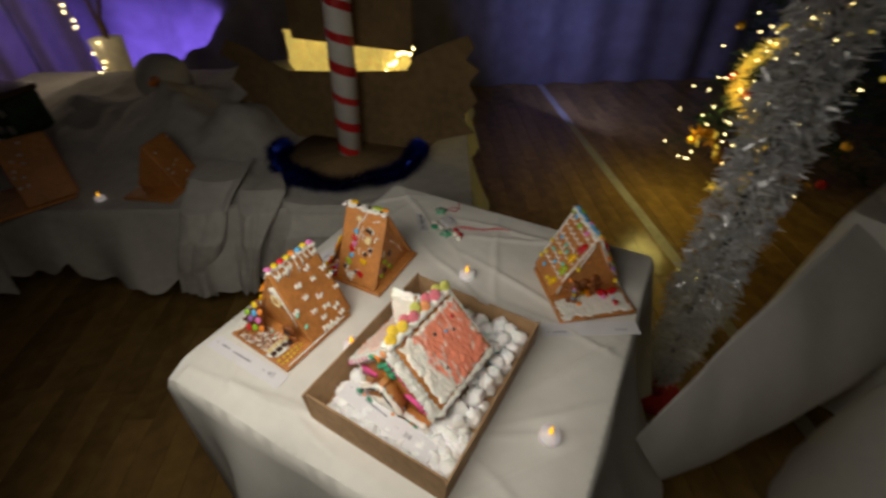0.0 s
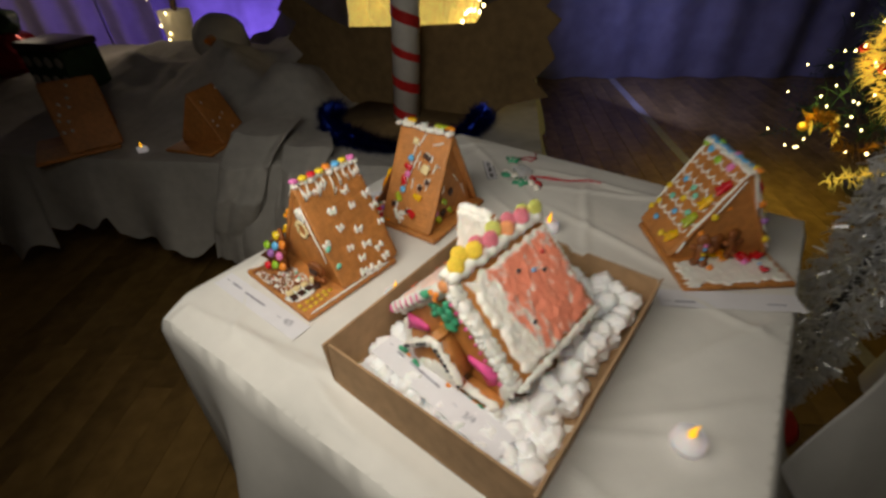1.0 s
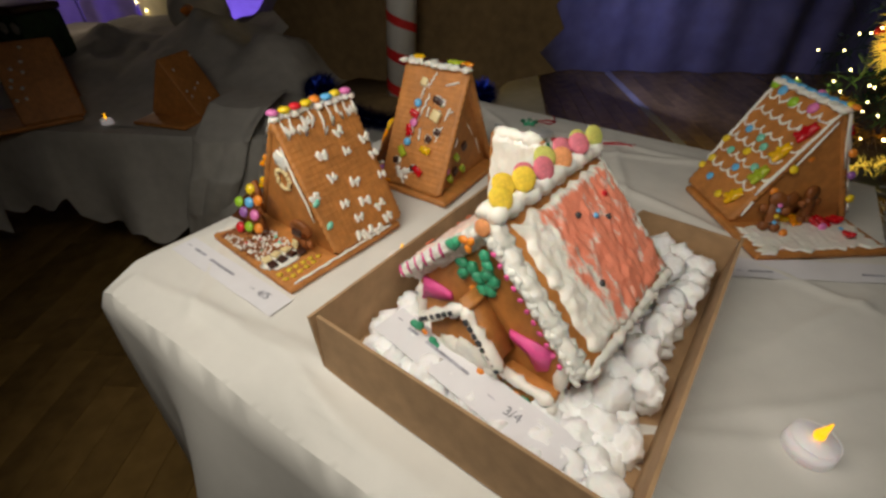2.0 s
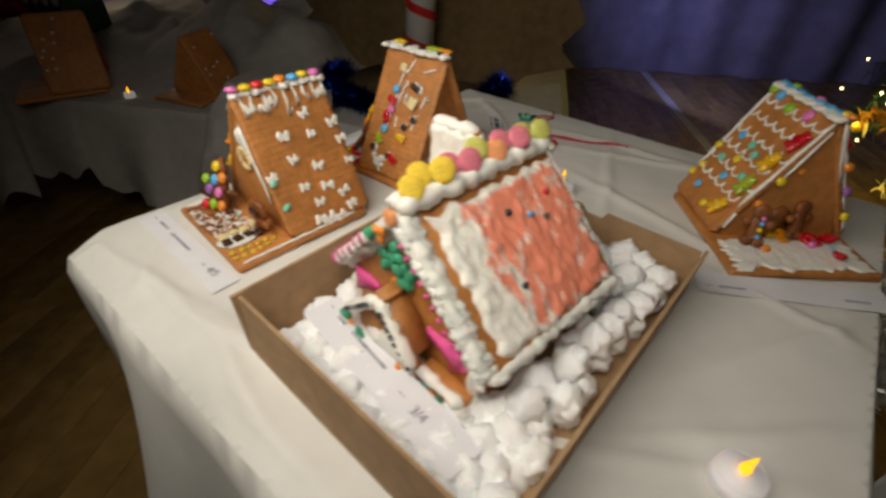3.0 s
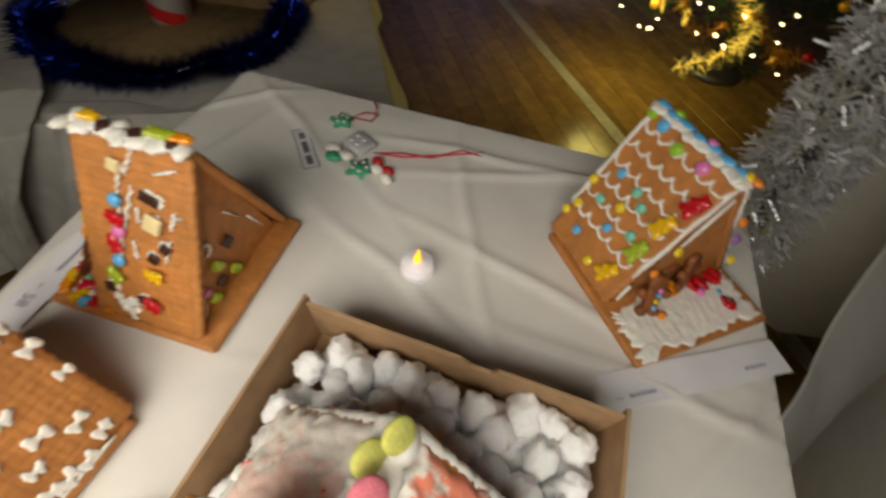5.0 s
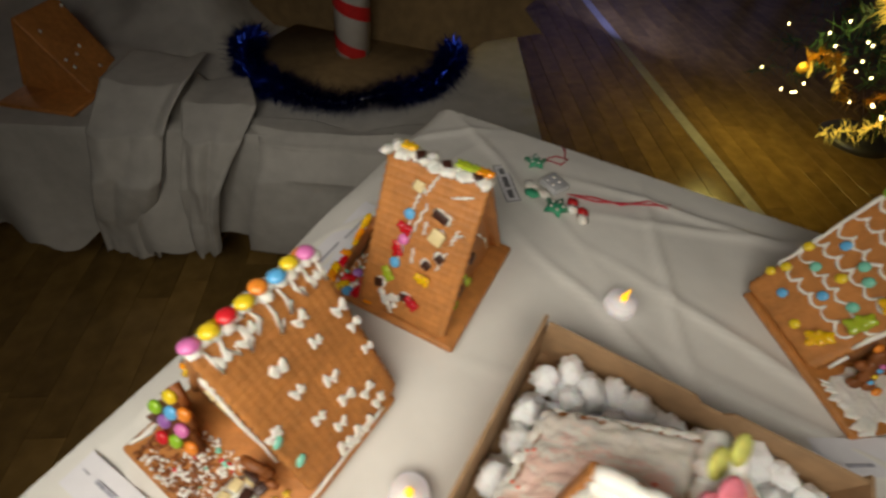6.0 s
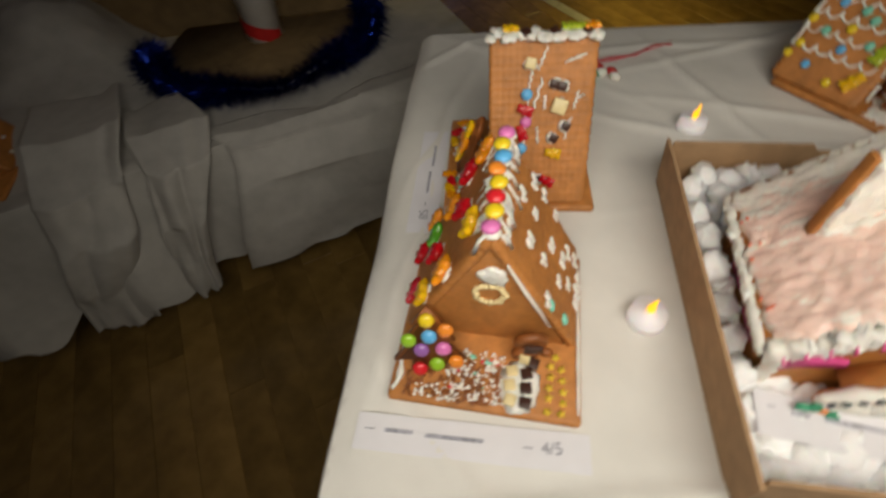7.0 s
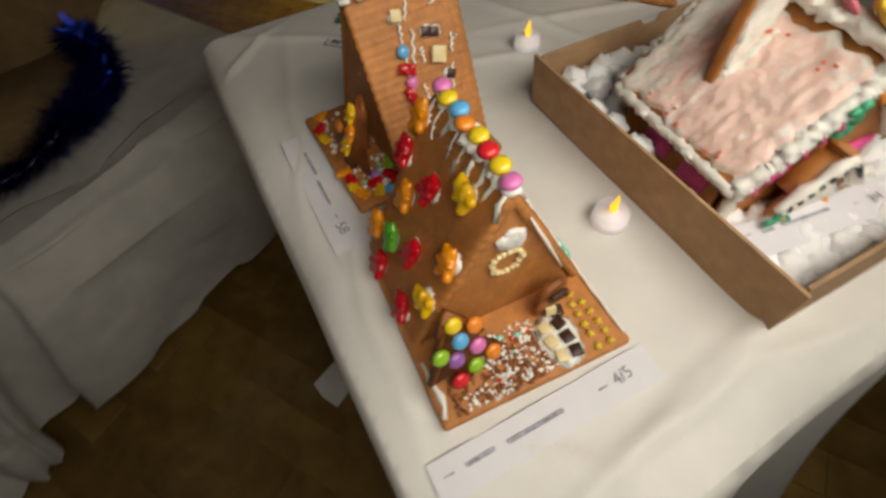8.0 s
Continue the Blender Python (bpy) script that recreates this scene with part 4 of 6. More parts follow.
def iced_mat(name, amount, u0, u1):
    """White icing with coral icing spread over a ragged patch of it."""
    m = mat(name, (0.88, 0.84, 0.76), 0.5, var=0.04, scale=120, bump=0.5, bscale=150, sss=0.12)
    nt = m.node_tree
    n, ln = nt.nodes, nt.links
    co = n.new("ShaderNodeTexCoord")
    no = n.new("ShaderNodeTexNoise")
    no.inputs["Scale"].default_value, no.inputs["Detail"].default_value, no.inputs["Roughness"].default_value = 46, 8, 0.7
    mp = n.new("ShaderNodeMapping")
    mp.inputs["Scale"].default_value = (1.5, 0.75, 1)
    ln.new(co.outputs["Object"], mp.inputs["Vector"])
    ln.new(mp.outputs[0], no.inputs["Vector"])
    sp = n.new("ShaderNodeSeparateXYZ")
    ln.new(co.outputs["Object"], sp.inputs[0])
    def edge(sock, a, b, c, d):
        up, dn, mu = n.new("ShaderNodeMapRange"), n.new("ShaderNodeMapRange"), n.new("ShaderNodeMath")
        for q, (p0, p1) in ((up, (a, b)), (dn, (d, c))):
            q.inputs["From Min"].default_value, q.inputs["From Max"].default_value = p0, p1
            ln.new(sock, q.inputs["Value"])
        mu.operation = "MULTIPLY"
        ln.new(up.outputs[0], mu.inputs[0])
        ln.new(dn.outputs[0], mu.inputs[1])
        return mu.outputs[0]
    ex = edge(sp.outputs[0], u0, u0 + 0.05, u1 - 0.008, u1)
    ey = edge(sp.outputs[1], -0.078, -0.055, 0.045, 0.062)
    mu, ad, st = n.new("ShaderNodeMath"), n.new("ShaderNodeMath"), n.new("ShaderNodeMapRange")
    mu.operation, ad.operation = "MULTIPLY", "ADD"
    ln.new(ex, mu.inputs[0])
    ln.new(ey, mu.inputs[1])
    half = n.new("ShaderNodeMath")
    half.operation = "MULTIPLY"
    half.inputs[1].default_value = 0.34
    ln.new(mu.outputs[0], half.inputs[0])
    ln.new(half.outputs[0], ad.inputs[0])
    ln.new(no.outputs["Fac"], ad.inputs[1])
    st.inputs["From Min"].default_value, st.inputs["From Max"].default_value, st.inputs["To Max"].default_value = 0.7, 0.8, amount
    ln.new(ad.outputs[0], st.inputs["Value"])
    bsdf = n["Principled BSDF"]
    old = bsdf.inputs["Base Color"].links[0].from_socket
    mix = n.new("ShaderNodeMix")
    mix.data_type = "RGBA"
    ln.new(st.outputs[0], mix.inputs["Factor"])
    ln.new(old, mix.inputs["A"])
    mix.inputs["B"].default_value = (0.9, 0.26, 0.15, 1)
    ln.new(mix.outputs["Result"], bsdf.inputs["Base Color"])
    return m


SL = math.hypot(EX, RZ - EZ)


def spot_c(side, u, v, w=0.0, turn=0.0):
    """A spot on the iced roof: u along the ridge from the middle towards the back, v up the slope from its middle."""
    slope = Vector((-side * EX, 0, RZ - EZ)) / SL
    out = Vector((side * (RZ - EZ), 0, EX)) / SL
    at = Vector((side * EX / 2, u, (EZ + RZ) / 2)) + slope * v + out * w
    return Matrix.Translation(at) @ Matrix((slope.cross(out), slope, out)).transposed().to_4x4() @ pose(0, 0, 0, 0, 0, turn)


for side in (1, -1):
    bm = bmesh.new()
    box(bm, -YL, YL, -SL / 2, SL / 2, -0.007, 0, 0.0025)
    p = part("roof_panel", bm, "ginger", hc, m=spot_c(side, 0, 0))
    bm = bmesh.new()
    icing_sheet(bm, YL - (0.0085 if side > 0 else 0.001), SL / 2 - 0.0055, 0.0042, 0.0021, side * 3.0, 0.007)
    bmesh.ops.translate(bm, vec=((0.0065 if side > 0 else 0), -0.0045, 0), verts=bm.verts)
    part("roof_icing", bm, iced_mat("coral_roof_icing" if side > 0 else "pink_blush_icing", 0.95 if side > 0 else 0.34, -0.065 if side > 0 else -0.085, 0.086), p, "thick white icing with ragged coral patches")
for u, v, k in [(0.0, 0.03, "grey_ic"), (0.035, 0.012, "grey_ic"), (-0.02, -0.025, "grey_ic"), (0.02, 0.02, "s_blue"), (0.048, 0.03, "s_red")]:
    bm = bmesh.new()
    lump(bm, (0.0032, 0.0028, 0.002), pose(0, 0, 0), 2, 0.3, 2, u * 90)
    part("sugar_chip", bm, k, hc, m=spot_c(1, u, v, 0.0062))
# walls
bm = bmesh.new()
extrude_outline(bm, [(-0.078, 0), (0.078, 0), (0.078, EZ + 0.006), (0, RZ - 0.014), (-0.078, EZ + 0.006)], 0.008)
part("front_wall", bm, "ginger", hc, m=pose(0, -0.07, 0, 90), smooth=False)
bm = bmesh.new()
extrude_outline(bm, [(-0.078, 0), (0.078, 0), (0.078, EZ + 0.006), (0, RZ - 0.014), (-0.078, EZ + 0.006)], 0.008)
part("back_wall", bm, "ginger", hc, m=pose(0, 0.072, 0, 90), smooth=False)
for s in (-1, 1):
    bm = bmesh.new()
    box(bm, s * 0.074 - 0.004, s * 0.074 + 0.004, -0.063, 0.063, 0, EZ + 0.012, 0.001)
    part("side_wall", bm, "ginger", hc)
# piped borders, with lumps that follow the gable edge
bm = bmesh.new()
for s in (-1, 1):
    for y, r in ((-YL + 0.001, 0.0072), (-YL + 0.006, 0.006), (YL - 0.001, 0.0045)):
        tube(bm, [(s * (EX - 0.003) * (1 - i / 40) + rnd.uniform(-0.001, 0.001), y + rnd.uniform(-0.001, 0.001), EZ - 0.004 + (RZ - EZ) * i / 40) for i in range(41)], r, 10, 0.22, rnd)
    for y, r, dz in ((-YL + 0.003, 0.0065, 0.0125), (-YL + 0.004, 0.005, 0.02)):
        tube(bm, [(s * (EX - 0.012) * (1 - i / 40) + rnd.uniform(-0.001, 0.001), y + rnd.uniform(-0.001, 0.001), EZ + 0.006 - dz * (0.6 + 0.4 * i / 40) + (RZ - EZ) * i / 40) for i in range(39)], r, 10, 0.25, rnd)
    for i in range(75):
        k = (i + rnd.random()) / 75
        q = rnd.uniform(0.5, 0.8)
        lump(bm, (0.0065 * q, 0.0055 * q, 0.0045 * q), pose(s * (EX - 0.003) * (1 - k) + rnd.uniform(-0.002, 0.002), -YL - 0.004 + rnd.uniform(-0.0015, 0.0015), EZ - 0.005 + (RZ - EZ) * k + rnd.uniform(-0.002, 0.002), 0, s * 45, rnd.uniform(0, 30)), 2, 0.5, 1.8, i + s * 40)
    tube(bm, [(s * (EX - 0.001) + rnd.uniform(-0.001, 0.001), -YL + 2 * YL * i / 40, EZ - 0.003) for i in range(41)], 0.0055, 9, 0.3, rnd)
    for i in range(50):
        q = rnd.uniform(0.35, 0.6)
        lump(bm, (0.0075 * q, 0.0105 * q, 0.005 * q), pose(s * (EX + rnd.uniform(-0.004, 0.003)), rnd.uniform(-YL, YL), EZ - 0.004 + rnd.uniform(-0.003, 0.003)), 2, 0.6, 1.8, i + s * 90)
    tube(bm, [(s * 0.076, -0.077, 0.002 + 0.0065 * i) for i in range(9)], 0.0055, 9, 0.3, rnd)
for x in (-0.006, 0.003):
    tube(bm, [(x + rnd.uniform(-0.0015, 0.0015), -YL - 0.002 + 2 * YL * i / 32, RZ + 0.004 + rnd.uniform(-0.001, 0.001)) for i in range(33)], 0.0075, 10, 0.28, rnd)
for i in range(26):
    q = rnd.uniform(0.5, 0.85)
    lump(bm, (0.0095 * q, 0.0085 * q, 0.006 * q), pose(rnd.uniform(-0.01, 0.006) - 0.002, rnd.uniform(-YL, YL), RZ + 0.007 + rnd.uniform(-0.002, 0.002)), 2, 0.5, 1.8, i + 200)
part("piped_icing", bm, "icing", hc, "thick piped white icing borders")["kind"] = "stuff"
for i, k in enumerate("yyyppgoppgg"):
    part("sugared_gum", GUM[k], None, hc, m=pose(0.004 * (-1) ** i - 0.003, -YL + 0.011 + 0.0143 * i, RZ + 0.0145 + 0.002 * (i % 3), 50 + rnd.uniform(-9, 9), 0, 60 + rnd.uniform(-14, 14)) @ Matrix.Diagonal((0.84, 0.86, 0.7, 1)))
part("sugared_gum", GUM["o"], None, hc, m=pose(0, -YL - 0.008, RZ - 0.002, 80) @ Matrix.Scale(0.6, 4))
# front wall trims
WALLF = pose(0, -0.0785, 0, 90)
for pts in ([(-0.074, 0.036), (-0.066, 0.045), (-0.052, 0.05), (-0.036, 0.059), (-0.038, 0.066), (-0.055, 0.068), (-0.071, 0.067)], [(0.027, 0.056), (0.046, 0.049), (0.056, 0.036), (0.065, 0.044), (0.066, 0.066), (0.052, 0.066), (0.036, 0.064), (0.026, 0.064)]):
    bm = bmesh.new()
    extrude_outline(bm, pts, 0.0035, 0.001, WALLF)
    part("window_icing", bm, "pink_ic", hc, "magenta icing window pane")


def leaf_cluster(spots, r, name, material, label, parent, m):
    bm = bmesh.new()
    for i, (x, y) in enumerate(spots):
        lump(bm, (r, r * 0.75, r * 0.55), m @ pose(x, y, 0.002, 0, 0, i * 50), 2, 0.35, 2, i)
    o = part(name, bm, material, parent, label)
    o["kind"] = "stuff"
    return o


leaf_cluster([(-0.026, 0.108), (-0.024, 0.098), (-0.015, 0.107), (-0.009, 0.101), (0.0, 0.108), (0.007, 0.104), (0.004, 0.095), (-0.002, 0.091)], 0.0072, "holly_icing", "green_ic", "green icing holly leaves", hc, WALLF)
leaf_cluster([(-0.029, 0.13), (-0.025, 0.134), (0.003, 0.134), (0.006, 0.128)], 0.0062, "holly_icing", "green_ic", "green icing holly leaves", hc, pose(0, -0.0885, 0, 90))
leaf_cluster([(-0.016, 0.142), (-0.009, 0.143), (-0.011, 0.136)], 0.0046, "berry_icing", "s_orange", "orange icing berries", hc, pose(0, -0.0905, 0, 90))
leaf_cluster([(-0.013, 0.086), (-0.006, 0.085), (-0.009, 0.08), (-0.002, 0.08)], 0.0042, "berry_icing", "s_orange", "orange icing berries", hc, WALLF)
leaf_cluster([(0.012 + 0.0066 * i, 0.142 - 0.0071 * i) for i in range(11)], 0.0026, "sugar_sprinkle", "pink_ic", "pink sprinkles on the icing", hc, pose(0, -0.0905, 0, 90))
bm = bmesh.new()
for i in range(6):
    x, z = -0.038 - 0.0098 * i, 0.121 - 0.0098 * i
    tube(bm, [(x - 0.003, -0.0925, z + 0.006), (x, -0.094, z), (x + 0.002, -0.092, z - 0.006)], 0.0012, 6, 0.3, rnd)
part("sugar_sprinkle", bm, "pink_ic", hc, "pink dragged stripes on the gable icing")["kind"] = "stuff"
# planter under the window and small holly by the porch
planter = part("planter", shared("planter", "ginger", lambda bm: box(bm, 0.03, 0.079, -0.094, -0.0785, 0.0, 0.03, 0.0015)), None, hc, "biscuit planter edged with white icing")
bm = bmesh.new()
tube(bm, [(0.028 + 0.0052 * i, -0.0945, 0.03 + rnd.uniform(-0.001, 0.001)) for i in range(11)], 0.0052, 9, 0.3, rnd)
tube(bm, [(0.08, -0.0945, 0.001 + 0.0055 * i) for i in range(6)], 0.0045, 9, 0.3, rnd)
tube(bm, [(0.03, -0.0945, 0.001 + 0.0055 * i) for i in range(6)], 0.004, 9, 0.3, rnd)
part("planter_icing", bm, "icing", planter)["kind"] = "stuff"
leaf_cluster([(0.037, 0.014), (0.043, 0.013), (0.058, 0.014), (0.064, 0.012)], 0.0062, "holly_icing", "green_ic", "green icing holly leaves", planter, pose(0, -0.096, 0, 90))
leaf_cluster([(0.05, 0.018)], 0.0036, "berry_icing", "s_orange", "orange icing berry", planter, pose(0, -0.0965, 0, 90))
leaf_cluster([(-0.058, 0.033), (-0.052, 0.036), (-0.036, 0.026), (-0.032, 0.022)], 0.0058, "holly_icing", "green_ic", "green icing holly leaves", hc, pose(0, -0.105, 0, 90))
leaf_cluster([(-0.045, 0.033)], 0.0036, "berry_icing", "s_orange", "orange icing berry", hc, pose(0, -0.106, 0, 90))
for k, y in enumerate((-0.035, 0.018)):
    bm = bmesh.new()
    extrude_outline(bm, [(-0.014, 0.0), (0.012, 0.002), (0.014, 0.02), (0.0, 0.026), (-0.013, 0.021)], 0.003)
    part("side_window", bm, "pink_ic", hc, "magenta icing window", pose(-0.0785, y, 0.02, 90, 0, -90) @ Matrix.Diagonal((1.25, 1.35, 1, 1)))
    leaf_cluster([(-0.018 + 0.006 * i, 0.002 * (i % 2)) for i in range(7)], 0.005, "sill_icing", "icing", "", hc, pose(-0.083, y, 0.014, 90, 0, -90))
    leaf_cluster([(0.0, 0.0)], 0.0045, "sugar_flower", "s_yellow", "yellow sugar flower", hc, pose(-0.088, y + 0.012, 0.014, 90, 0, -90))
leaf_cluster([(0.05 * math.sin(5 * i), 0.05 * math.cos(3.1 * i)) for i in range(16)], 0.0018, "sugar_sprinkle", "coral", "red sprinkles on the white icing", hc, spot_c(-1, -0.01, -0.01, 0.0045))["kind"] = "stuff"
# porch: two leaning biscuit slabs, iced front, charcoal chips along both edges
porch = part("porch", shared("porch", "ginger", lambda bm: extrude_outline(bm, [(-0.042, 0.0), (0.034, 0.0), (0.034, 0.036), (-0.008, 0.078), (-0.046, 0.038)], 0.006)), None, hc, "little biscuit porch with an iced front", pose(0, -0.093, 0.001, 90), smooth=False)
bm = bmesh.new()
extrude_outline(bm, [(-0.007, 0.0), (0.053, 0.0), (0.053, 0.022), (-0.007, 0.022)], 0.005, 0.001)
part("porch_roof", bm, "ginger", porch, m=pose(-0.004, 0.086, 0.009, 0, 0, -46) @ pose(0, 0, -0.022, 90))
bm = bmesh.new()
extrude_outline(bm, [(-0.05, 0.0), (0.004, 0.0), (0.004, 0.022), (-0.05, 0.022)], 0.005, 0.001)
part("porch_roof", bm, "ginger", porch, m=pose(-0.004, 0.086, 0.009, 0, 0, 43) @ pose(0, 0, -0.022, 90))
bm = bmesh.new()
for i in range(14):
    lump(bm, (0.013, 0.011, 0.004), pose(rnd.uniform(-0.032, 0.02), rnd.uniform(0.008, 0.038), 0.0065), 2, 0.5, 1.6, i + 60)
tube(bm, [(-0.006 + 0.0042 * i, 0.084 - 0.0043 * i, 0.0105 + rnd.uniform(-0.001, 0.001)) for i in range(11)], 0.0054, 9, 0.3, rnd)
tube(bm, [(-0.006 - 0.0048 * i, 0.084 - 0.0043 * i, 0.0105 + rnd.uniform(-0.001, 0.001)) for i in range(11)], 0.0054, 9, 0.3, rnd)
part("porch_icing", bm, "icing", porch)["kind"] = "stuff"
CHIP = shared("candy_chip", "grey_ic", lambda bm: box(bm, -0.0026, 0.0026, -0.0022, 0.0022, -0.0012, 0.0018, 0.0008))
for i in range(8):
    part("candy_chip", CHIP, None, porch, m=pose(0.002 + 0.0046 * i, 0.077 - 0.0047 * i, 0.0155, rnd.uniform(-15, 15), rnd.uniform(-15, 15), -45))
for i in range(6):
    part("candy_chip", CHIP, None, porch, m=pose(-0.014 - 0.0068 * i, 0.077 - 0.006 * i, 0.0155, rnd.uniform(-15, 15), rnd.uniform(-15, 15), 40))
part("berry_icing", shared("berry_icing", "s_orange", lambda bm: lump(bm, (0.0042, 0.0042, 0.003), pose(0, 0, 0), 2, 0.2, 2, 4)), None, porch, "orange icing berry", pose(0.016, 0.022, 0.011))
# chimney: an upright biscuit slab on the far slope, iced on its broad face
ch = part("chimney", shared("chimney", "ginger", lambda bm: box(bm, -0.024, 0.024, -0.005, 0.005, 0, 0.096, 0.0015)), None, hc, "upright biscuit chimney slab iced white on its face", pose(-0.042, 0.012, 0.088, 0, 0, 10))
bm = bmesh.new()
icing_sheet(bm, 0.025, 0.046, 0.0035, 0.0016, 12.0, 0.003)
part("chimney_icing", bm, "icing", ch, "", pose(0.001, -0.0052, 0.051, 90))
bm = bmesh.new()
tube(bm, [(-0.021 + 0.0043 * i, -0.001 + rnd.uniform(-0.001, 0.001), 0.0955) for i in range(11)], 0.0058, 9, 0.3, rnd)
tube(bm, [(0.0235, rnd.uniform(-0.001, 0.001), 0.094 - 0.006 * i) for i in range(9)], 0.0052, 9, 0.3, rnd)
part("chimney_rim_icing", bm, "icing", ch)["kind"] = "stuff"
bm = bmesh.new()
tube(bm, [(-0.058 + 0.004 * i, 0.0005, 0.107 + 0.0041 * i) for i in range(10)], 0.0045, 8, 0.4, rnd)
part("chimney_foot_icing", bm, "icing", hc)["kind"] = "stuff"
bm = bmesh.new()
extrude_outline(bm, [(-0.012, 0), (0.012, 0), (0.012, 0.02), (0, 0.027), (-0.012, 0.02)], 0.003, 0.0008)
part("side_door", bm, "stripe_r", hc, "small red striped sweet at the side wall", pose(0.078, 0.045, 0.003, 90, 0, 90))

# ---- cotton balls ----
bm = bmesh.new()
icing_sheet(bm, HX - 0.008, 0.05, 0.014, 0.006, 21.0, 0.004)
solo("cotton_wadding", bm, "cotton", "flattened white cotton wadding on the bottom of the box", "cotton wool", BOX @ pose(0, -HY + 0.058, 0.0035))
COTTON = [shared("cotton_ball", "cotton", lambda bm, i=i: lump(bm, (0.0165, 0.0155, 0.0135), pose(0, 0, 0), 3, 0.42, 2.3, 13.0 * i)) for i in range(5)]
rc = random.Random(8)
count, places = 0, []
for _ in range(4000):
    x, y = rc.uniform(-HX + 0.018, HX - 0.018), rc.uniform(-HY + 0.018, HY - 0.018)
    p = BOX @ Vector((x, y, 0))
    q = HC.inverted() @ Vector((p.x, p.y, HC.translation.z))
    if abs(q.x) < 0.09 and -0.092 < q.y < 0.092 or abs(q.x - 0.01) < 0.05 and -0.115 < q.y < 0:
        continue
    layer = 0 if all((x - a) ** 2 + (y - b) ** 2 > 0.0198 ** 2 for a, b, c in places if c == 0) else 1
    if layer == 1 and (y < -0.07 or sum((x - a) ** 2 + (y - b) ** 2 < 0.021 ** 2 for a, b, c in places if c == 1) or rc.random() < 0.6 or abs(q.x) < 0.105 and q.y < 0.1):
        continue
    places.append((x, y, layer))
for x, y, layer in places:
    ob = solo("cotton_ball", rc.choice(COTTON), None, "fluffy white cotton ball heaped in the box" if layer else "fluffy white cotton ball lying in the box", "cotton ball", BOX @ pose(x, y, (0.0125 if y < -0.09 else 0.0155) + 0.017 * layer, rc.uniform(0, 360), rc.uniform(0, 360), rc.uniform(0, 360)) @ Matrix.Scale(rc.uniform(0.85, 1.08), 4), "cotton balls in the box")


# ---- paper labels, tea lights, trinkets ----
def text_mesh(word, size):
    cu = bpy.data.curves.new("text", "FONT")
    cu.body, cu.size, cu.extrude = word, size, 0.0001
    ob = bpy.data.objects.new("text", cu)
    scene.collection.objects.link(ob)
    me = bpy.data.meshes.new_from_object(ob.evaluated_get(bpy.context.evaluated_depsgraph_get()))
    bpy.data.objects.remove(ob)
    me.materials.clear()
    me.materials.append(M["pen"])
    return me


def paper_label(m, w, d, bars, word, at, size, label, sag=0.0):
    t = thing("paper_label", m, label, "paper label", "handwritten labels")
    bm = bmesh.new()
    n = 24
    rows = [[bm.verts.new((-w / 2 + w * i / n, s * d / 2, 0.0008 + 0.0006 * math.sin(i * 0.7) + sag * noise.noise((i * 0.3, s, 1)))) for s in (-1, 0, 1)] for i in range(n + 1)]
    for a, b in zip(rows, rows[1:]):
        for j in (0, 1):
            bm.faces.new((a[j], b[j], b[j + 1], a[j + 1]))
    o = bmesh.ops.extrude_face_region(bm, geom=list(bm.faces))
    bmesh.ops.translate(bm, vec=(0, 0, -0.0004), verts=[v for v in o["geom"] if isinstance(v, bmesh.types.BMVert)])
    part("sheet", bm, "paper", t, smooth=False)
    for x0, x1, y, k in bars:
        bm = bmesh.new()
        box(bm, x0, x1, y - k, y + k, 0.0021, 0.0023)
        part("ink_bar", bm, "pen", t, smooth=False)
    if word:
        part("handwriting", text_mesh(word, size), None, t, "handwritten score", pose(at[0], at[1], 0.0022, 0, 0, 4))
    return t


paper_label(pose(-0.2935, -0.2875, TOP + 0.003, 0, 0, -3.5), 0.2, 0.031, [(-0.092, -0.083, 0.002, 0.0005), (-0.074, -0.049, 0.002, 0.0017), (-0.038, 0.012, 0.001, 0.0017), (0.045, 0.053, 0.0, 0.0005)], "4/5", (0.06, -0.004), 0.014, "white paper strip with handwriting before the sweet-lined house")
paper_label(BOX @ pose(-0.012, -0.122, 0.0265, 2, 1, -7), 0.2, 0.036, [(-0.092, -0.086, 0.006, 0.0005), (-0.075, -0.062, 0.004, 0.0015), (-0.052, 0.0, 0.004, 0.0015), (0.024, 0.031, 0.0, 0.0005)], "3/4", (0.042, -0.005), 0.012, "white paper strip with handwriting lying on the cotton balls", 0.0008)
paper_label(pose(-0.353, 0.035, TOP + 0.003, 0, 0, -92), 0.185, 0.036, [(-0.06, -0.02, 0.002, 0.0015), (-0.01, 0.03, 0.0, 0.0015), (0.045, 0.051, 0.0, 0.0005)], "58", (0.058, -0.006), 0.016, "white paper strip with handwriting at the table's edge")
paper_label(pose(0.288, 0.092, TOP + 0.003, 0, 0, 28.5), 0.2, 0.036, [(-0.092, -0.085, -0.008, 0.0005), (-0.078, -0.05, -0.008, 0.0016), (0.05, 0.075, -0.006, 0.0016)], "", (0, 0), 0.01, "white paper strip with faint writing under the scalloped house")


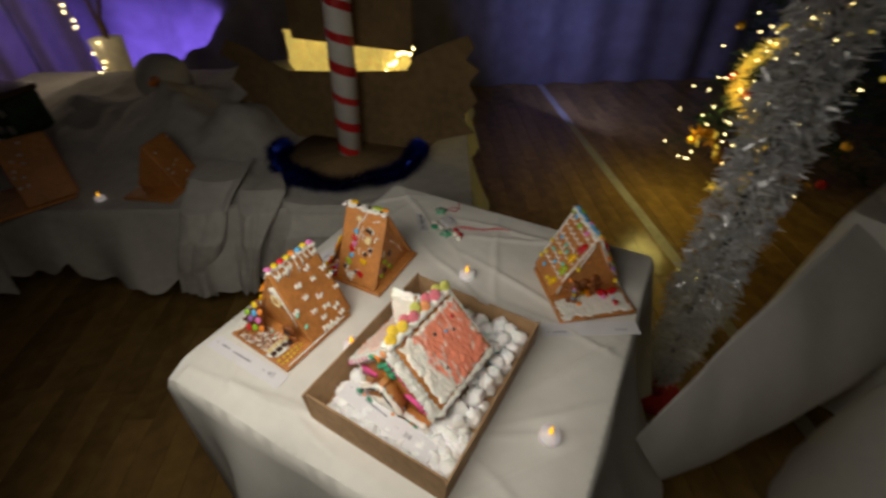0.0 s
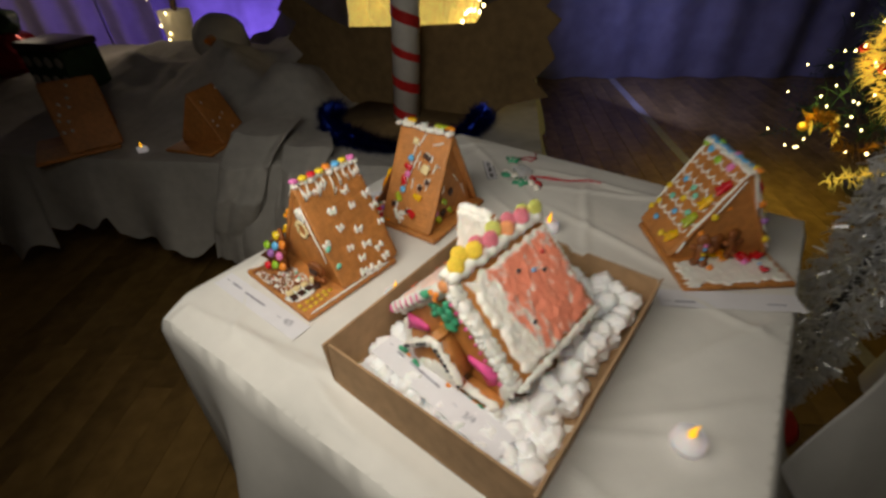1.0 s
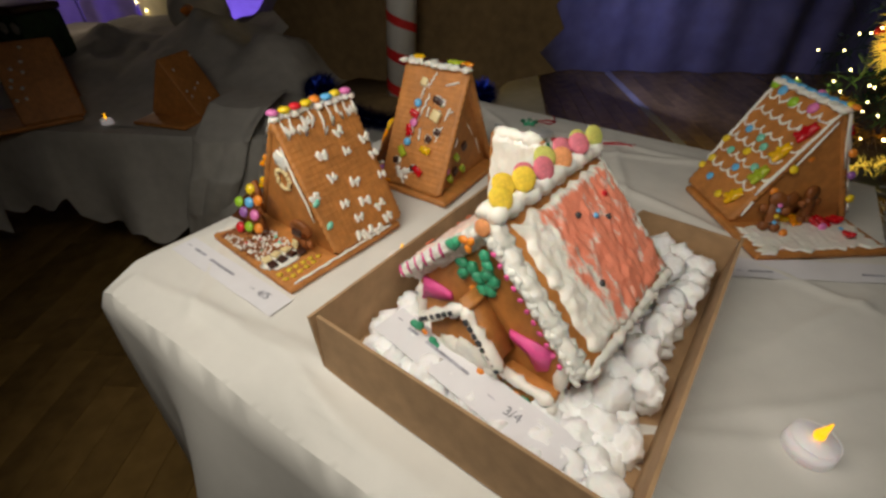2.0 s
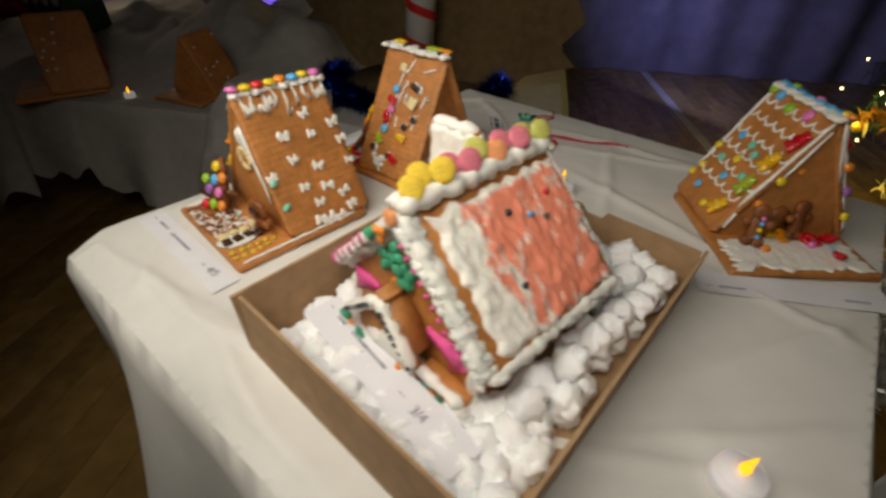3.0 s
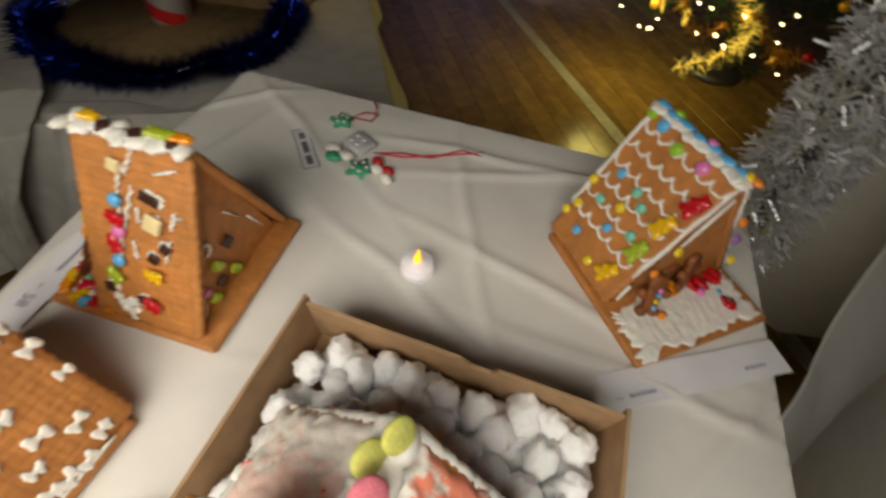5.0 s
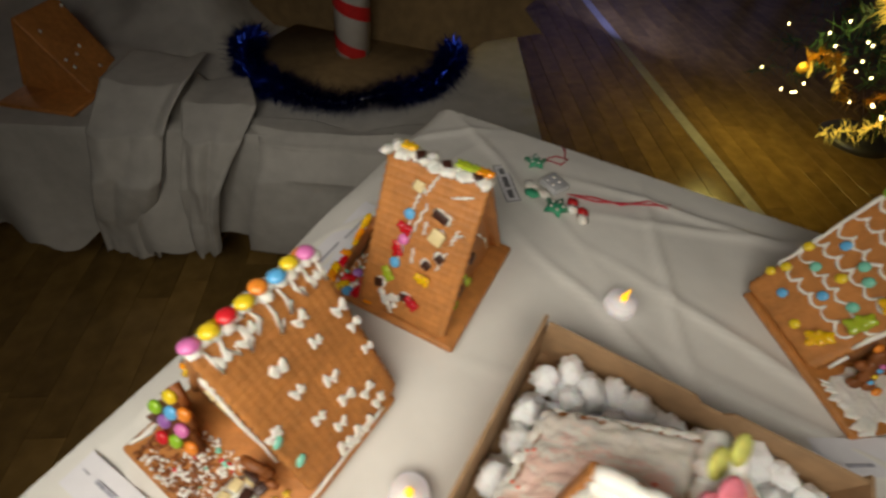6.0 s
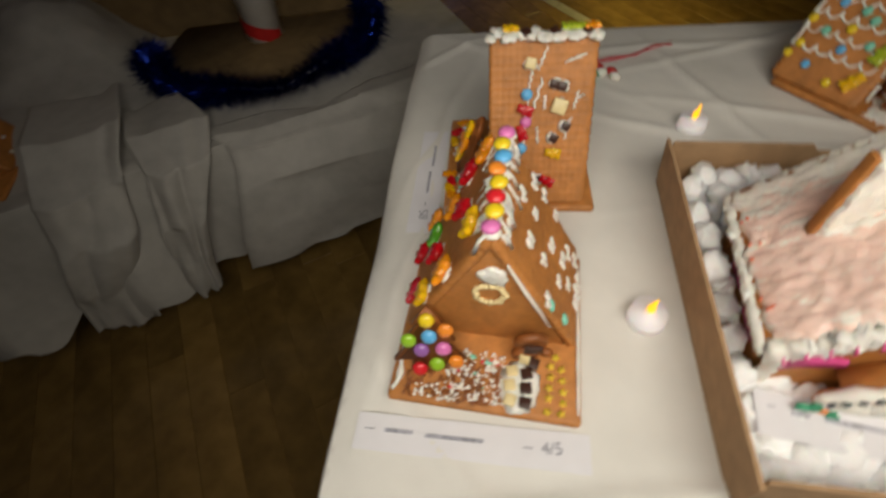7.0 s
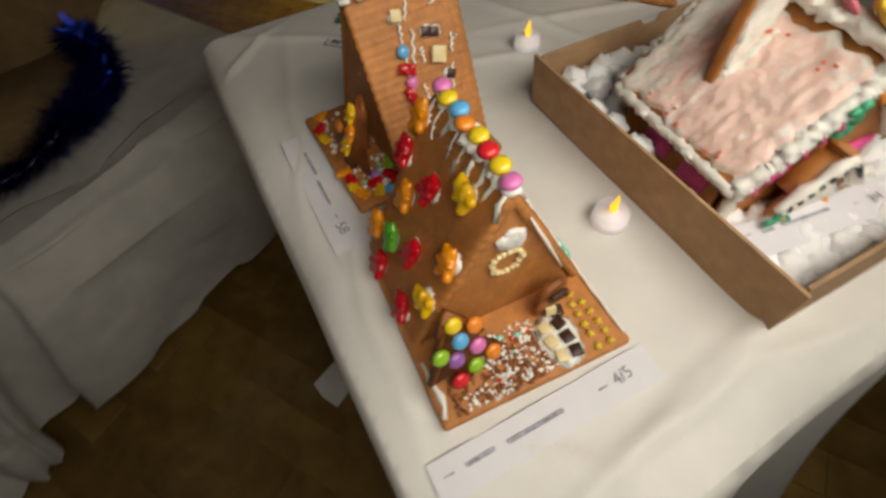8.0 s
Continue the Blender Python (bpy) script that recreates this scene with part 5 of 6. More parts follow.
def tea_light(m, label):
    t = thing("tea_light", m, label, "tea light", "tea lights")
    bm = bmesh.new()
    rod(bm, 0.0182, 0.0172, 0.015, pose(0, 0, 0), 28)
    bmesh.ops.bevel(bm, geom=[e for e in bm.edges if abs(e.verts[0].co.z - e.verts[1].co.z) < 1e-5 and e.verts[0].co.z > 0.01], offset=0.002, segments=2, affect="EDGES")
    # body and rim emit weakly, in place of light from the flame
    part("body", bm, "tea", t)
    bm = bmesh.new()
    for i in range(28):
        a, b = 2 * math.pi * i / 28, 2 * math.pi * (i + 1) / 28
        tube(bm, [(0.0168 * math.cos(a), 0.0168 * math.sin(a), 0.0152), (0.0168 * math.cos(b), 0.0168 * math.sin(b), 0.0152)], 0.0007, 4)
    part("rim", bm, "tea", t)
    bm = bmesh.new()
    ball(bm, (0.0042, 0.0042, 0.006), pose(0, 0, 0.021), 2)
    rod(bm, 0.0034, 0.0006, 0.013, pose(0, 0, 0.024, 0, 8), 10)
    part("flame", bm, "flame", t, "glowing amber plastic flame")
    return t


first = tea_light(pose(0.282, -0.174, TOP + 0.0025), "white plastic tea light with a glowing amber flame")
for x, y in ((-0.125, -0.167), (-0.008, 0.124)):
    copy_thing(first, pose(x, y, TOP + 0.0025, 0, 0, 70 * x))

tag = thing("printed_tag", pose(-0.21, 0.268, TOP + 0.003, 0, 0, -53), "small white tag with a printed black border", "tag")
bm = bmesh.new()
box(bm, -0.042, 0.042, -0.011, 0.011, 0, 0.0006)
part("card", bm, "paper", tag, smooth=False)
bm = bmesh.new()
for x0, x1, y0, y1 in [(-0.042, 0.042, 0.0095, 0.011), (-0.042, 0.042, -0.011, -0.0095), (-0.042, -0.0405, -0.0095, 0.0095), (0.0405, 0.042, -0.0095, 0.0095)]:
    box(bm, x0, x1, y0, y1, 0.0007, 0.001)
part("border", bm, "ink", tag, smooth=False)
for x0, x1 in [(-0.034, -0.02), (-0.014, 0.01), (0.016, 0.034)]:
    bm = bmesh.new()
    box(bm, x0, x1, -0.004, 0.004, 0.0007, 0.001)
    part("print_bar", bm, "ink", tag, smooth=False)


def trinket(name, m, build, label):
    t = thing(name, m, label, "ornament", "trinkets by the tag")
    build(t)
    return t


def star_trinket(t):
    part("star", shared("star", "green_ic", lambda bm: star_shape(bm, 0.02, 0.007)), None, t, "glossy green star")
    bm = bmesh.new()
    for i in range(5):
        ball(bm, (0.003, 0.003, 0.002), pose(0.009 * math.cos(1.2 * i), 0.009 * math.sin(1.2 * i), 0.007), 1)
    part("dots", bm, "icing", t, "white dots")


def gift_trinket(t):
    part("block", shared("block", "tin_s", lambda bm: box(bm, -0.017, 0.017, -0.015, 0.015, 0, 0.01, 0.002)), None, t, "silver block with white dots")
    for x in (-0.008, 0.004):
        for y in (-0.007, 0.006):
            part("dot", shared("dot", "icing", lambda bm: ball(bm, (0.0035, 0.0035, 0.0015), pose(0, 0, 0.0102), 1)), None, t, m=pose(x, y, 0))


def bits_trinket(t):
    for i, k in enumerate(("stripe_r", "icing", "stripe_r", "icing")):
        bm = bmesh.new()
        lump(bm, (0.009, 0.007, 0.006), pose(-0.016 + 0.011 * i, 0.005 * (-1) ** i, 0.005), 2, 0.3, 2, i)
        part("bead", bm, k, t)


def snow_trinket(t):
    for i, k in enumerate(("icing", "green_ic", "icing")):
        bm = bmesh.new()
        lump(bm, (0.012, 0.009, 0.005), pose(-0.012 + 0.012 * i, 0.006 * (-1) ** i, 0.004), 2, 0.4, 2, i + 4)
        part("bead", bm, k, t)


trinket("star_ornament", pose(-0.126, 0.252, TOP + 0.003, 0, 0, 10), star_trinket, "glossy green star ornament with white dots")
trinket("star_ornament", pose(-0.188, 0.338, TOP + 0.003, 0, 0, 40) @ Matrix.Scale(0.9, 4), star_trinket, "small green star ornament beside a red loop")
trinket("gift_ornament", pose(-0.145, 0.297, TOP + 0.003, 0, 0, -30), gift_trinket, "silver gift-shaped ornament dotted with white")
trinket("bead_ornament", pose(-0.098, 0.258, TOP + 0.003, 0, 0, -35), bits_trinket, "red and white bead ornament")
trinket("bead_ornament", pose(-0.165, 0.268, TOP + 0.003, 0, 0, -20), snow_trinket, "white and green bead ornament")
bm = bmesh.new()
tube(bm, [(-0.12, 0.288, 0.756), (-0.08, 0.295, 0.7545), (-0.04, 0.313, 0.7545), (0.0, 0.332, 0.7545), (0.02, 0.344, 0.7545)], 0.0013, 6)
tube(bm, [(-0.12, 0.286, 0.757), (-0.085, 0.301, 0.7555), (-0.045, 0.305, 0.7555), (-0.01, 0.335, 0.7555), (0.012, 0.333, 0.7555), (0.018, 0.333, 0.7545)], 0.0013, 6)
solo("red_thread", bm, "thread", "thin red hanging thread of the ornaments", "thread")
bm = bmesh.new()
tube(bm, [(-0.18, 0.345, 0.757), (-0.165, 0.37, 0.7545), (-0.145, 0.372, 0.7545), (-0.15, 0.353, 0.7545), (-0.175, 0.35, 0.756)], 0.0013, 6)
tube(bm, [(-0.15, 0.37, 0.7545), (-0.155, 0.39, 0.7545), (-0.165, 0.403, 0.7545)], 0.0013, 6)
solo("red_thread", bm, "thread", "short red thread loop on the cloth", "thread")


# ---- low display table: striped post, tinsel, cardboard ----
POST = Vector((-0.92, 0.853, 0.531))
LEANX = 0.075
post = thing("candy_cane_post", Matrix.Translation(POST), "white post wound with a red spiral ribbon, carrying a cardboard sign", "post")
bm = bmesh.new()
rod(bm, 0.052, 0.05, 1.6, pose(0, 0, 0.002), 28)
for v in bm.verts:
    v.co.x += LEANX * v.co.z
part("pole", bm, "stripe_w", post)
bm = bmesh.new()
ring = []
N, PITCH = 420, 0.118
for i in range(N):
    z = 0.004 + 1.58 * i / N
    a = 2 * math.pi * z / PITCH
    r = 0.0535
    wv = 0.017 + 0.003 * math.sin(a * 0.37)
    ring.append([bm.verts.new((r * math.cos(a) + LEANX * (z + o), -r * math.sin(a), z + o)) for o in (0.0, wv, 2 * wv)])
for p, q in zip(ring, ring[1:]):
    for j in (0, 1):
        bm.faces.new((p[j], q[j], q[j + 1], p[j + 1]))
part("ribbon", bm, "stripe_r", post, "red ribbon spiral")
bm = bmesh.new()
box(bm, -0.19, 0.35, -0.008, 0.008, 0.982, 1.45, 0.003)
bmesh.ops.transform(bm, matrix=pose(-0.105, 0.075, -POST.z, 0, 2, 8.6), verts=bm.verts)
part("sign_board", bm, "card_d", post, "brown cardboard sign", smooth=False)
bm = bmesh.new()
rod(bm, 0.27, 0.27, 0.02, pose(0, 0, -0.0), 40)
part("base_disc", bm, "card_d", post, "round brown cardboard base")


def tinsel_mesh(bm, path, radius, count, length, width, seed):
    """Many thin foil strips standing out from a wire."""
    rr = random.Random(seed)
    n = len(path) - 1
    for _ in range(count):
        t = rr.uniform(0, n - 1e-6)
        i = int(t)
        p = Vector(path[i]).lerp(Vector(path[i + 1]), t - i)
        d = (Vector(path[i + 1]) - Vector(path[i])).normalized()
        o = Vector((rr.gauss(0, 1), rr.gauss(0, 1), rr.gauss(0, 1)))
        o = (o - 0.75 * d * o.dot(d)).normalized()
        s = d.cross(o).normalized()
        L = length * rr.uniform(0.55, 1.1)
        bend = Vector((rr.uniform(-1, 1), rr.uniform(-1, 1), rr.uniform(-1, 0.4))) * L * 0.35
        a, b, c = p + o * radius * 0.2, p + o * (radius * 0.2 + L * 0.55) + bend * 0.3, p + o * (radius * 0.2 + L) + bend
        w = s * width * rr.uniform(0.6, 1.2)
        v = [bm.verts.new(q) for q in (a - w, a + w, b + w, b - w, c)]
        bm.faces.new((v[0], v[1], v[2], v[3]))
        bm.faces.new((v[3], v[2], v[4]))


path = [(POST.x + 0.31 * math.cos(a), POST.y + 0.31 * math.sin(a), 0.565 + 0.01 * math.sin(a * 7)) for a in [math.radians(198 + 205 * i / 40) for i in range(41)]]
garland = thing("tinsel_garland", pose(0, 0, 0), "dark blue tinsel garland curled round the striped post", "tinsel garland")
bm = bmesh.new()
tube(bm, path, 0.004, 6)
part("wire", bm, "steel", garland)
bm = bmesh.new()
tinsel_mesh(bm, path, 0.03, 9000, 0.05, 0.0016, 3)
part("foil", bm, "tin_b", garland, "dark blue foil strips", smooth=False)["kind"] = "stuff"

# cut-out board behind the post, with torn zigzag ends and a low middle
outline = [(-0.547, 0.954), (-0.603, 0.89), (-0.51, 0.848), (-0.577, 0.778), (-0.508, 0.717), (-0.597, 0.652), (-0.544, 0.616), (-0.46, 0.567), (-0.4, 0.531), (0.36, 0.531), (0.45, 0.61), (0.612, 0.662), (0.55, 0.716), (0.62, 0.796), (0.584, 0.86), (0.627, 0.918), (0.57, 0.955), (0.603, 0.998), (0.58, 1.042), (0.468, 0.999), (0.361, 0.95), (0.321, 0.892), (0.0, 0.86), (-0.253, 0.844), (-0.36, 0.884), (-0.462, 0.936)]
bm = bmesh.new()
extrude_outline(bm, outline, 0.006)
solo("cardboard_cutout", bm, "card_d", "dark brown cardboard cut-out with zigzag torn ends", "cardboard", pose(-1.0, 0.948, 0, 90, 0, 8.6), smooth=False)

# crumpled golden sheet with fairy lights behind the board; their glow is emission in the sheet
sheet = thing("golden_sheet", pose(-1.0, 1.25, 0.53, 0, 0, 8.6), "crumpled golden sheet with fairy lights and their glow put into its colour", "fairy lights")
bm = bmesh.new()
g = [[bm.verts.new((-0.5 + 0.67 * i / 40, 0.05 * noise.noise((i * 0.3, j * 0.3, 1)), 0.0 + 0.41 * j / 18 + 0.02 * noise.noise((i * 0.25, 3, j)))) for j in range(19)] for i in range(41)]
for a, b in zip(g, g[1:]):
    for j in range(18):
        bm.faces.new((a[j], b[j], b[j + 1], a[j + 1]))
o = bmesh.ops.extrude_face_region(bm, geom=list(bm.faces))
bmesh.ops.translate(bm, vec=(0, 0.004, 0), verts=[v for v in o["geom"] if isinstance(v, bmesh.types.BMVert)])
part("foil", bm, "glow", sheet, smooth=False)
BULB = shared("bulb", "bulb", lambda bm: ball(bm, (0.007, 0.007, 0.009), pose(0, 0, 0), 1))
rb = random.Random(12)
for i in range(14):
    part("bulb", BULB, None, sheet, m=pose(0.05 + 0.012 * i + rb.uniform(-0.01, 0.01), -0.05, 0.25 + 0.011 * i + rb.uniform(-0.02, 0.02)))

# ---- snow heap of fleece, dim houses and a lit branch on the low table ----
heaps = [(-0.92, 1.3, 0.17, 0.16), (-1.3, 1.45, 0.2, 0.22), (-1.75, 1.5, 0.14, 0.24), (-2.3, 1.45, 0.1, 0.22), (-2.7, 1.3, 0.12, 0.2), (-1.05, 1.05, 0.05, 0.12), (-0.98, 1.75, 0.22, 0.3), (-1.9, 1.9, 0.12, 0.3)]
bm = bmesh.new()
g = []
for i in range(91):
    col = []
    for j in range(71):
        s, d = -2.78 + 2.05 * i / 90, 0.8 + 1.62 * j / 70
        h = max(q * math.exp(-((s - a) ** 2 + (d - b) ** 2) / (2 * r * r)) for a, b, q, r in heaps)
        h += 0.35 * h * noise.noise((s * 5, d * 5, 2)) + 0.25 * h * abs(noise.noise((s * 11, d * 11, 4)))
        rim = min(1, 8 * min(s + 2.78, -0.73 - s, d - 0.8, 2.42 - d) + 0.0)
        col.append(bm.verts.new((s, d, 0.5325 + h * max(0, rim) + 0.004 * noise.noise((s * 20, d * 20, 0)) * max(0, rim))))
    g.append(col)
for a, b in zip(g, g[1:]):
    for j in range(70):
        bm.faces.new((a[j], b[j], b[j + 1], a[j + 1]))
solo("snow_blanket", bm, "felt", "heaped grey-white fleece snow on the low table", "blanket", LOW)

def dim_house(m, label):
    h, sp = biscuit_house(m, label)
    h["group"] = "gingerbread houses on the low table"
    bm = bmesh.new()
    for side in (1, -1):
        for i in range(9):
            lump(bm, (0.004, 0.004, 0.0015), sp(side, rb.uniform(0.05, 0.95), rb.uniform(0.05, 0.95), 0.003), 1, 0.5, 2, i)
    part("icing_dots", bm, "icing", h)["kind"] = "stuff"
    return h


dim_house(pose(-1.43, 0.28, 0.535, 0, 0, 18) @ Matrix.Scale(1.2, 4), "dim gingerbread house standing on the white fleece")
dim_house(pose(-1.84, -0.0, 0.535, 0, 0, -20) @ Matrix.Scale(1.5, 4), "large dim gingerbread house with pale roof edges")
copy_thing(first, pose(-1.58, 0.109, 0.535))
gift = thing("gift_box", LOW @ pose(-1.98, 1.28, 0.62, 0, 0, -10), "dark green gift box with white dots on the fleece", "gift box")
bm = bmesh.new()
box(bm, -0.12, 0.12, -0.09, 0.09, 0, 0.17, 0.008)
part("carton", bm, "needle", gift)
bm = bmesh.new()
box(bm, -0.126, 0.126, -0.096, 0.096, 0.171, 0.2, 0.008)
part("lid", bm, "choc", gift)
for i in range(8):
    bm = bmesh.new()
    ball(bm, (0.022, 0.004, 0.022), pose(-0.09 + 0.06 * (i % 4), -0.09, 0.05 + 0.075 * (i // 4)), 2)
    part("dot", bm, "felt", gift)
sack = thing("red_sack", LOW @ pose(-2.5, 1.5, 0.6), "dark red sack with a green top beside the gift box", "sack")
bm = bmesh.new()
lump(bm, (0.14, 0.12, 0.13), pose(0, 0, 0.1), 3, 0.3, 2, 3)
part("bag", bm, "red_ball", sack)
bm = bmesh.new()
lump(bm, (0.11, 0.1, 0.07), pose(0, 0, 0.24), 3, 0.3, 3, 5)
part("top", bm, "needle", sack)
snow = thing("snowman", LOW @ pose(-1.42, 1.62, 0.66), "pale fleece snowman head with an orange nose", "decoration")
bm = bmesh.new()
lump(bm, (0.13, 0.12, 0.12), pose(0, 0, 0.08), 3, 0.12, 2, 8)
part("head", bm, "felt", snow)
bm = bmesh.new()
rod(bm, 0.028, 0.004, 0.1, pose(0.02, -0.11, 0.1, 80, 0, 15), 14)
part("nose", bm, "s_orange", snow, "orange cone nose")

vase = thing("lit_vase", pose(-3.08, 1.17, 0.44), "pale vase holding a bare branch wound with fairy lights", "vase")
bm = bmesh.new()
rod(bm, 0.08, 0.1, 0.3, pose(0, 0, 0), 24)
# the bulbs' warm light on the glass is put in as weak emission
part("vessel", bm, mat("frosted_glass_baked_glow", (0.75, 0.68, 0.5), 0.35, var=0.1, scale=20, bump=0.2, emit=(1.0, 0.75, 0.35, 0.07)), vase)
wires = [[(0, 0, 0.2), (-0.1, 0.05, 0.5), (-0.28, 0.0, 0.75), (-0.45, 0.05, 1.1)], [(0, 0, 0.2), (0.08, 0, 0.5), (0.12, 0.05, 0.8), (0.08, 0, 1.2)], [(-0.1, 0.05, 0.5), (-0.35, 0.1, 0.55), (-0.55, 0.1, 0.62)], [(0.1, 0.02, 0.6), (0.3, 0, 0.8), (0.4, 0.05, 1.1)]]
for w in wires:
    bm = bmesh.new()
    tube(bm, [Vector(w[min(int(k / 4), len(w) - 2)]).lerp(Vector(w[min(int(k / 4), len(w) - 2) + 1]), k / 4 - min(int(k / 4), len(w) - 2)) + Vector((rb.uniform(-0.012, 0.012), rb.uniform(-0.012, 0.012), 0)) for k in range(4 * (len(w) - 1) + 1)], 0.013, 7, 0.3, rb)
    part("twig", bm, "bark", vase)
for i in range(26):
    k = i / 25
    p = Vector((0.03 * math.sin(i), -0.1, 0.05)).lerp(Vector((-0.4, -0.03, 1.05)), k) if i > 7 else Vector((0.06 * math.sin(i * 2.1), -0.09, 0.02 + 0.04 * i))
    part("bulb", BULB, None, vase, m=pose(p.x + 0.02 * math.sin(3 * i), p.y, p.z))
# distant fairy lights by the pale curtain
lights = thing("light_string", pose(-4.9, 0.6, 0.9, 0, 0, 60), "distant string of warm fairy lights", "fairy lights")
bm = bmesh.new()
pts = [(-1.1 + 0.1 * i, 0, 0.25 + 0.05 * math.sin(i * 0.9)) for i in range(20)]
tube(bm, pts, 0.003, 5)
part("wire", bm, "steel", lights)
for p in pts[::2]:
    part("bulb", BULB, None, lights, m=pose(p[0], p[1] - 0.012, p[2]) @ Matrix.Scale(1.6, 4))
for x in (-1.1, 0.8):
    bm = bmesh.new()
    rod(bm, 0.012, 0.012, 1.14, pose(x, 0, -0.9), 8)
    part("stand", bm, "steel", lights)

# ---- silver tinsel tree and green tree ----
SX, SY = 0.545, 0.605
silver = thing("tinsel_tree", pose(SX, SY, 0), "slim silver tinsel tree on a red stand", "tinsel tree")
bm = bmesh.new()
rod(bm, 0.1, 0.085, 0.02, pose(0, 0, 0), 24)
rod(bm, 0.03, 0.02, 0.06, pose(0, 0, 0.02), 16)
part("stand", bm, "stripe_r", silver, "red round stand")
bm = bmesh.new()
rod(bm, 0.012, 0.01, 1.9, pose(0, 0, 0.06), 10)
part("stem", bm, "steel", silver)
bm = bmesh.new()
rs = random.Random(33)
for _ in range(15000):
    z = 0.1 + 1.8 * rs.random()
    rad = (0.075 if z > 0.4 else 0.04 + 0.115 * (z - 0.1)) * rs.random() ** 0.4 * (1 + 0.25 * noise.noise((z * 9, 2, 5)))
    a = rs.uniform(0, 2 * math.pi)
    p = Vector((rad * math.cos(a), rad * math.sin(a), z))
    d = Vector((rs.gauss(0, 1) + math.cos(a), rs.gauss(0, 1) + math.sin(a), rs.gauss(0, 0.9))).normalized()
    s = d.orthogonal().normalized() * rs.uniform(0.0012, 0.0032)
    s.rotate(Matrix.Rotation(rs.uniform(0, 6.28), 3, d))
    L = rs.uniform(0.012, 0.034)
    e = p + d * L + Vector((rs.uniform(-1, 1), rs.uniform(-1, 1), rs.uniform(-1, 0.5))) * 0.3 * L
    v = [bm.verts.new(q) for q in (p - s, p + s, e + s * 0.7, e - s * 0.7)]
    bm.faces.new(v)
part("foil", bm, "tin_s", silver, "crinkled silver foil strips", smooth=False)["kind"] = "stuff"
FOIL = shared("foil_star", "tin_s", lambda bm: star_shape(bm, 0.0155, 0.0008), False)
for i in range(300):
    a, z = rb.uniform(0, 6.28), rb.uniform(0.25, 1.8)
    r = rb.uniform(0.055, 0.088)
    part("foil_star", FOIL, None, silver, m=pose(r * math.cos(a), r * math.sin(a), z, rb.uniform(0, 180), rb.uniform(0, 180), rb.uniform(0, 180)))

TX, TY = 0.92, 2.36
tree = thing("christmas_tree", pose(TX, TY, 0), "green Christmas tree with gold ribbon, baubles and warm lights", "Christmas tree")
bm = bmesh.new()
rod(bm, 0.035, 0.01, 1.9, pose(0, 0, 0.02), 10)
part("trunk", bm, "bark", tree)
bm = bmesh.new()
rod(bm, 0.16, 0.13, 0.03, pose(0, 0, 0), 20)
part("stand", bm, "steel", tree)
rt = random.Random(21)
bm = bmesh.new()
for k in range(150):
    z = 0.28 + 1.57 * (k / 150)
    R = 0.6 * (1 - (z - 0.15) / 1.85) + 0.05
    a = k * 2.4 + rt.uniform(-0.3, 0.3)
    end = (R * math.cos(a), R * math.sin(a), z - 0.1 * R + rt.uniform(-0.04, 0.04))
    tinsel_mesh(bm, [(0, 0, z + 0.05), tuple(0.6 * q for q in end[:2]) + (z + 0.0,), end], 0.02, 75, 0.075, 0.0032, k)
part("needle_mass", bm, "needle", tree, "dark green needle boughs", smooth=False)["kind"] = "stuff"
def tree_spot(a, z, k=1.0):
    R = (0.6 * (1 - (z - 0.15) / 1.85) + 0.06) * k
    return Vector((R * math.cos(a), R * math.sin(a), z))
path = [tree_spot(-2.1 + 0.3 * math.sin(i * 0.5), 0.24 + 0.055 * i, 1.03) for i in range(28)]
# this garland emits a little itself, in place of light from the bulbs
bm = bmesh.new()
tinsel_mesh(bm, path, 0.03, 1500, 0.06, 0.005, 77)
part("gold_garland", bm, "gold_emit", tree, "thick golden foil garland with fairy-light glow put into its colour", smooth=False)["kind"] = "stuff"
path = [tree_spot(-2.5 + 0.06 * i, 0.42 + 0.05 * math.sin(i * 0.7), 1.03) for i in range(18)]
bm = bmesh.new()
tinsel_mesh(bm, path, 0.02, 420, 0.045, 0.005, 78)
part("gold_garland", bm, "gold", tree, "golden foil garland round the foot", smooth=False)["kind"] = "stuff"
